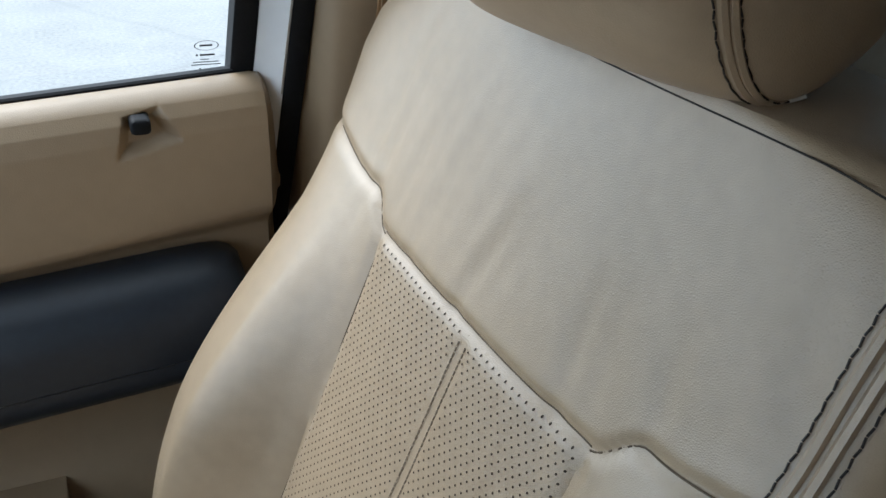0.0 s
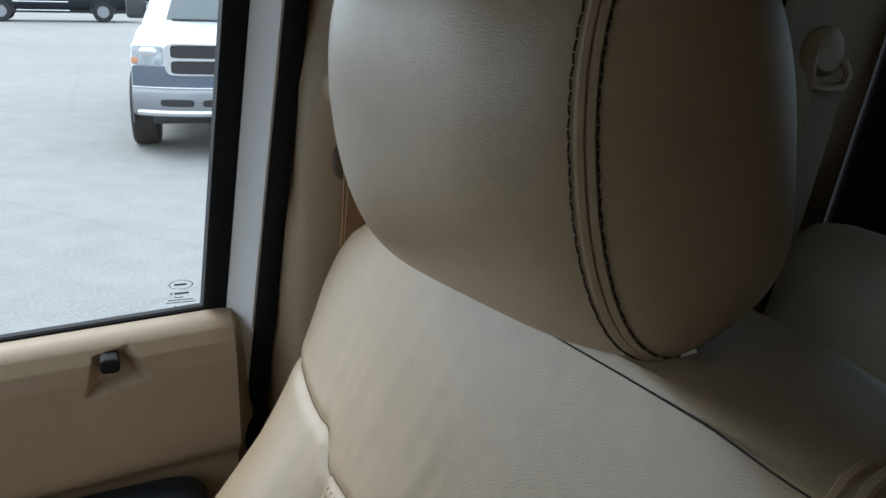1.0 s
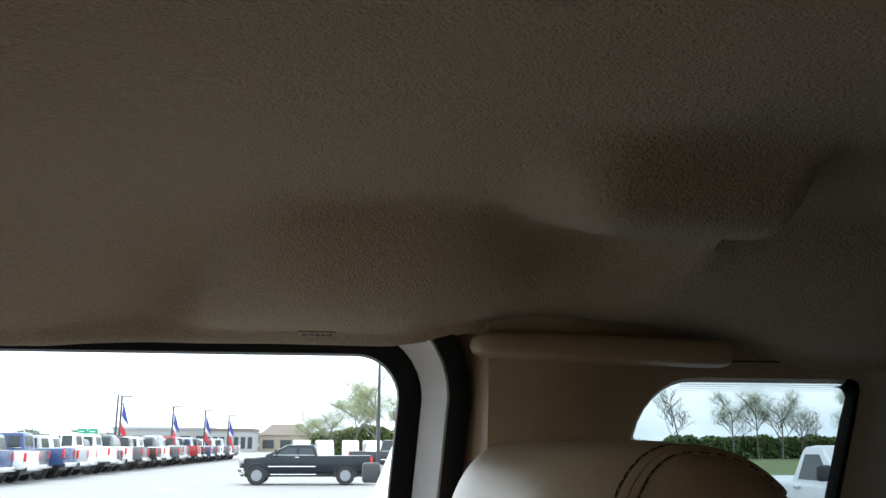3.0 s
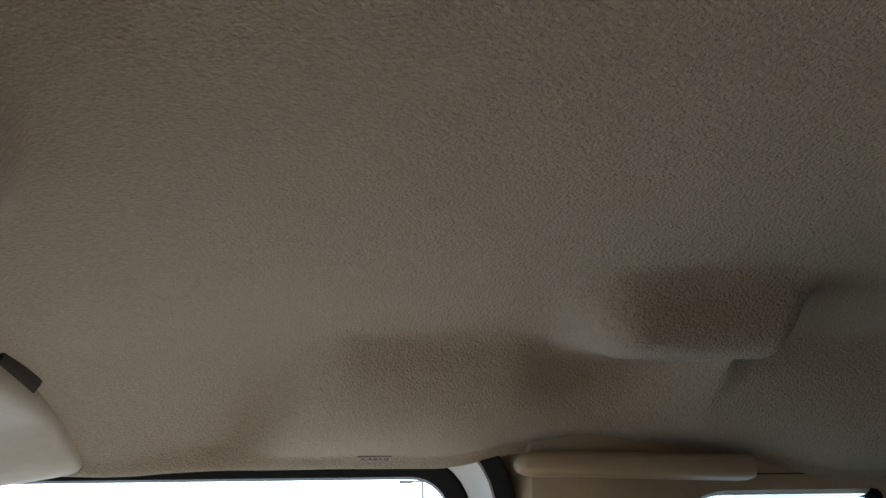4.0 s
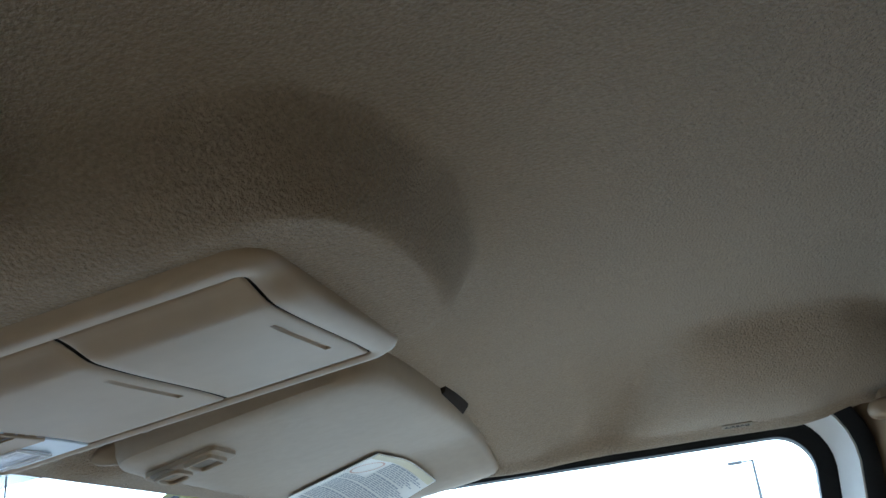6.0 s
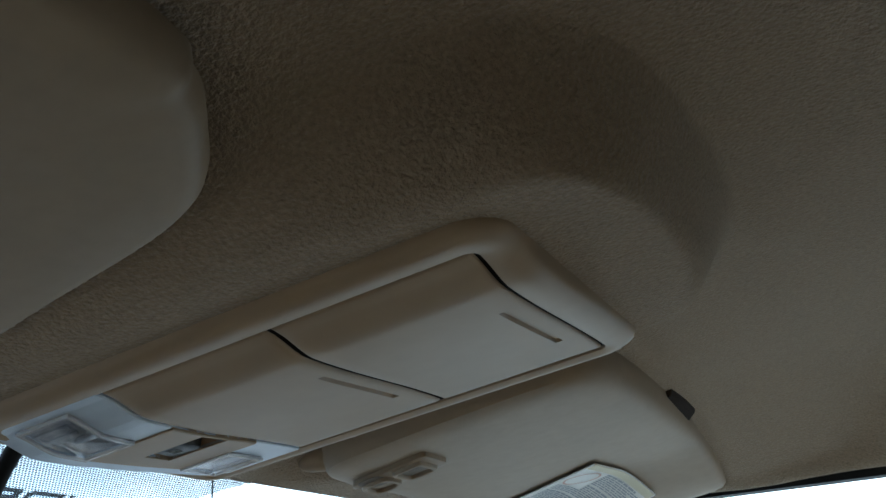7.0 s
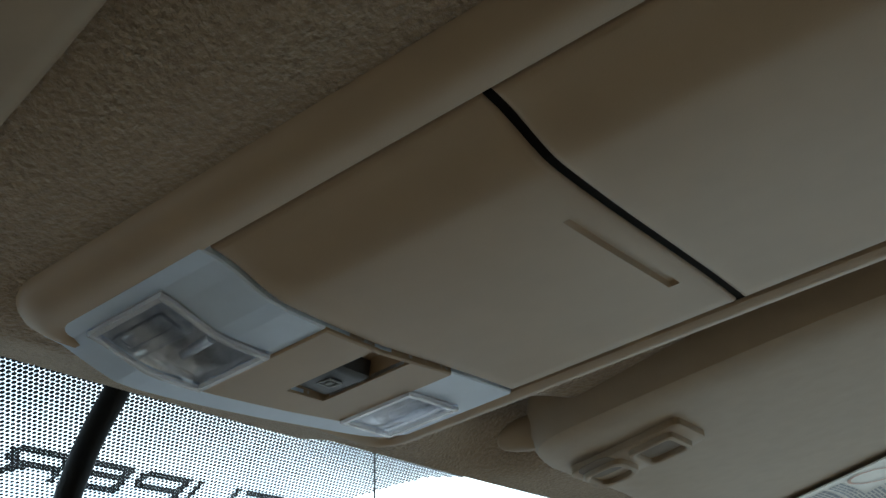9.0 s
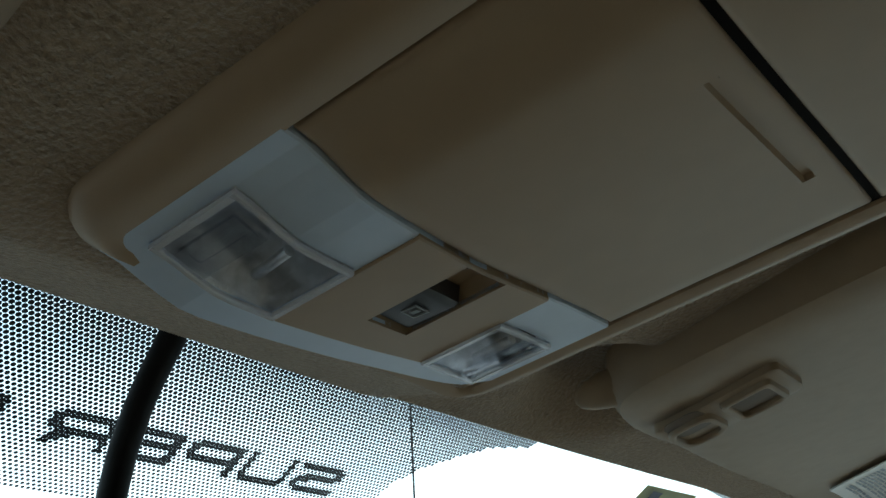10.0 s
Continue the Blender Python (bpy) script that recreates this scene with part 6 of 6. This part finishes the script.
part("pole", tube([(-19.8, 84.0, 0), (-19.8, 84.0, 6.2)], 0.09, 8), POLE, bare_pole)

# ---- far buildings ----
WALL_PALE = mat("pale_wall", (0.31, 0.31, 0.30), 0.8, tone=(0.2, 0.08))
WALL_TAN = mat("tan_wall", (0.30, 0.255, 0.20), 0.8, tone=(0.2, 0.08))
ROOF_DARK = mat("dark_roof", (0.16, 0.13, 0.11), 0.8, tone=(0.3, 0.1))


def building(x, y, w, d, h, wall, label, gable=False, n=4):
    b = thing("commercial_building", (x, y, 0), label, "building", "far buildings")
    part("wall", box((x - w / 2, y, 0), (x + w / 2, y + d, h)), wall, b, smooth=False)
    if gable:
        part("roof", loft([[(x - w / 2 - 0.4, y - 0.4, h), (x + w / 2 + 0.4, y - 0.4, h), (x + w / 2 + 0.4, y + d, h), (x - w / 2 - 0.4, y + d, h)], [(x - w / 2 + w * 0.2, y + d * 0.4, h + 3), (x + w / 2 - w * 0.2, y + d * 0.4, h + 3), (x + w / 2 - w * 0.2, y + d * 0.6, h + 3), (x - w / 2 + w * 0.2, y + d * 0.6, h + 3)]]), ROOF_DARK, b, "dark hipped roof", smooth=False)
    else:
        part("roof", box((x - w / 2 - 0.3, y - 0.3, h), (x + w / 2 + 0.3, y + d, h + 0.6)), ROOF_DARK if n % 2 else WALL_PALE, b, "flat roof edge", smooth=False)
    for i in range(n):
        xx = x - w / 2 + w * (i + 0.5) / n
        part("window", box((xx - w / n * 0.32, y - 0.08, 0.9), (xx + w / n * 0.32, y - 0.02, h * 0.72)), CARGLASS, b, "dark window", smooth=False)


building(-27, 232, 12, 14, 5.2, WALL_PALE, "long pale showroom with dark windows", n=7)
building(-45, 240, 24, 14, 5.6, WALL_PALE, "low pale roadside building", n=6)
building(-14, 250, 14, 12, 4.4, WALL_TAN, "tan house with a brown hipped roof", True, n=3)
building(-110, 250, 36, 12, 3.6, WALL_TAN, "low tan building far off", n=5)
building(45, 260, 16, 10, 3.5, WALL_TAN, "small far house beyond the field", True, n=3)

# ---- trees, hedge, field ----
BARK = mat("grey_bark", (0.20, 0.175, 0.155), 0.9, tone=(1.5, 0.2))
LEAF = mat("young_leaf", (0.34, 0.38, 0.20), 0.8, tone=(1.2, 0.35))
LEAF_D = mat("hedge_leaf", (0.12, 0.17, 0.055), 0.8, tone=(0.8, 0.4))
# greyed green: the haze of distance is mixed into this leaf colour
LEAF_HAZED = mat("far_leaf_hazed", (0.17, 0.20, 0.15), 0.9, tone=(0.05, 0.15))


def tree(name, x, y, h, spread, leaves, seed, label, leaf=LEAF, bare=0.22):
    rnd = random.Random(seed)
    t = thing(name, (x, y, 0), label, "tree", "lot trees")
    trunk = bmesh.new()
    tips = []

    def limb(p, d, length, r, depth):
        q = p + d * length
        bend = p.lerp(q, 0.5) + Vector((rnd.uniform(-1, 1), rnd.uniform(-1, 1), 0)) * length * 0.07
        add_tube(trunk, [p, bend, q], lambda s: r * (1 - 0.55 * s), 5 if depth < 2 else 3)
        tips.append((q, length))
        if depth > 1:
            tips.append((bend, length))
        if depth < 4:
            for i in range((9, 5, 4, 3)[depth]):
                at = rnd.uniform(0.32, 1.0) if depth == 0 else rnd.uniform(0.25, 1.0)
                side = Vector((rnd.gauss(0, 1), rnd.gauss(0, 1), 0)).normalized()
                nd = (d * 0.55 + side * spread * rnd.uniform(0.45, 1.05) + Vector((0, 0, rnd.uniform(0.05, 0.45)))).normalized()
                size = (0.62 - 0.25 * at) if depth == 0 else rnd.uniform(0.42, 0.66)
                limb(p.lerp(q, at), nd, length * size, r * (0.45 if depth == 0 else 0.55), depth + 1)
    limb(Vector((x, y, -0.1)), Vector((rnd.gauss(0, 0.03), rnd.gauss(0, 0.03), 1)).normalized(), h * 0.72, h * 0.014, 0)
    part("trunk", trunk, BARK, t, "grey trunk and bare limbs")
    lv, lf = [], []
    for q, ln in tips:
        if q.z < h * bare:
            continue
        for _ in range(int(leaves * 1.5)):
            c = q + Vector((rnd.gauss(0, 1), rnd.gauss(0, 1), rnd.gauss(0, 0.8))) * (0.22 + min(ln, 1.2) * 0.42)
            s = rnd.uniform(0.022, 0.05) * (h / 9)
            a, b_ = Vector((rnd.gauss(0, 1), rnd.gauss(0, 1), rnd.gauss(0, 1))).normalized(), Vector((rnd.gauss(0, 1), rnd.gauss(0, 1), rnd.gauss(0, 1))).normalized()
            i0 = len(lv)
            lv += [c + a * s, c + b_ * s, c - a * s, c - b_ * s]
            lf.append((i0, i0 + 1, i0 + 2, i0 + 3))
    me = bpy.data.meshes.new("crown")
    me.from_pydata([tuple(v) for v in lv], [], lf)
    me.materials.append(leaf)
    ob = new("crown", me)
    ob.parent = t
    ob.matrix_parent_inverse = Matrix.Translation(-WORLD_AT[t])
    tagged(ob, "thin spring leaves", kind="stuff")


for i, (x, y, h, sp, lv) in enumerate(((2.2, 122, 9.5, 1.15, 9), (5.0, 119, 11.5, 1.1, 9), (7.8, 121, 11.0, 1.1, 8), (-1.0, 124, 7.5, 1.1, 9), (12.2, 120, 12.5, 0.8, 1), (15, 116, 8, 1.1, 8), (46.5, 122, 10.0, 0.9, 1), (54.5, 121, 9.2, 1.0, 4), (58.5, 122, 9.4, 1.0, 4), (60.5, 119, 9.6, 1.0, 4), (65, 122, 8.0, 0.95, 3), (72, 122, 9.8, 1.1, 8), (76, 118, 10.5, 1.1, 8), (-4.0, 126, 6.5, 1.2, 9), (10.0, 125, 9.0, 1.2, 8))):
    tree("tree", x, y, h, sp, lv, 11 + i, "spring tree with thin young leaves" if lv > 5 else "nearly bare spring tree")


def hedge(name, x0, x1, y, h, d, seed, label, n=26000, leaf=LEAF_D, size=1.0):
    rnd = random.Random(seed)
    lv, lf = [], []
    for _ in range(n):
        x = rnd.uniform(x0, x1)
        top = h * (0.42 + 0.58 * (0.5 + 0.6 * noise.noise((x * 0.12, seed, 0)) + 0.35 * noise.noise((x * 0.5, seed, 3))))
        z = top * rnd.random() ** 0.85
        c = Vector((x, y + rnd.uniform(0, d), z))
        s = rnd.uniform(0.15, 0.34) * size
        a, b_ = Vector((rnd.gauss(0, 1), rnd.gauss(0, 1), rnd.gauss(0, 1))).normalized(), Vector((rnd.gauss(0, 1), rnd.gauss(0, 1), rnd.gauss(0, 1))).normalized()
        i0 = len(lv)
        lv += [c + a * s, c + b_ * s, c - a * s, c - b_ * s]
        lf.append((i0, i0 + 1, i0 + 2, i0 + 3))
    me = bpy.data.meshes.new(name)
    me.from_pydata([tuple(v) for v in lv], [], lf)
    me.materials.append(leaf)
    tagged(new(name, me), label, "hedge", kind="stuff")


hedge("hedge", 36, 125, 128, 4.4, 3, 3, "uneven green hedge behind the field", 30000)
hedge("hedge", -4, 30, 128, 5.2, 3, 5, "young green undergrowth below the trees", 18000)
hedge("far_wood", -190, -2, 290, 7.5, 8, 8, "distant green tree line with haze in its leaf colour", 70000, LEAF_HAZED, 1.0)
field = single("grass_field", sheet(lambda x, y: (x, y, 0.03), [18, 60, 130], [52, 90, 140]), mat("spring_grass", (0.13, 0.17, 0.05), 0.9, tone=(0.5, 0.35)), "spring grass field beyond the lot", "field", "structure", smooth=False)
verge = single("grass_verge", sheet(lambda x, y: (x, y, 0.03), [2.2, 3.2, 4.2], [26, 34, 47]), bpy.data.materials["spring_grass"], "narrow rough grass strip on the lot", "grass", "structure", smooth=False)
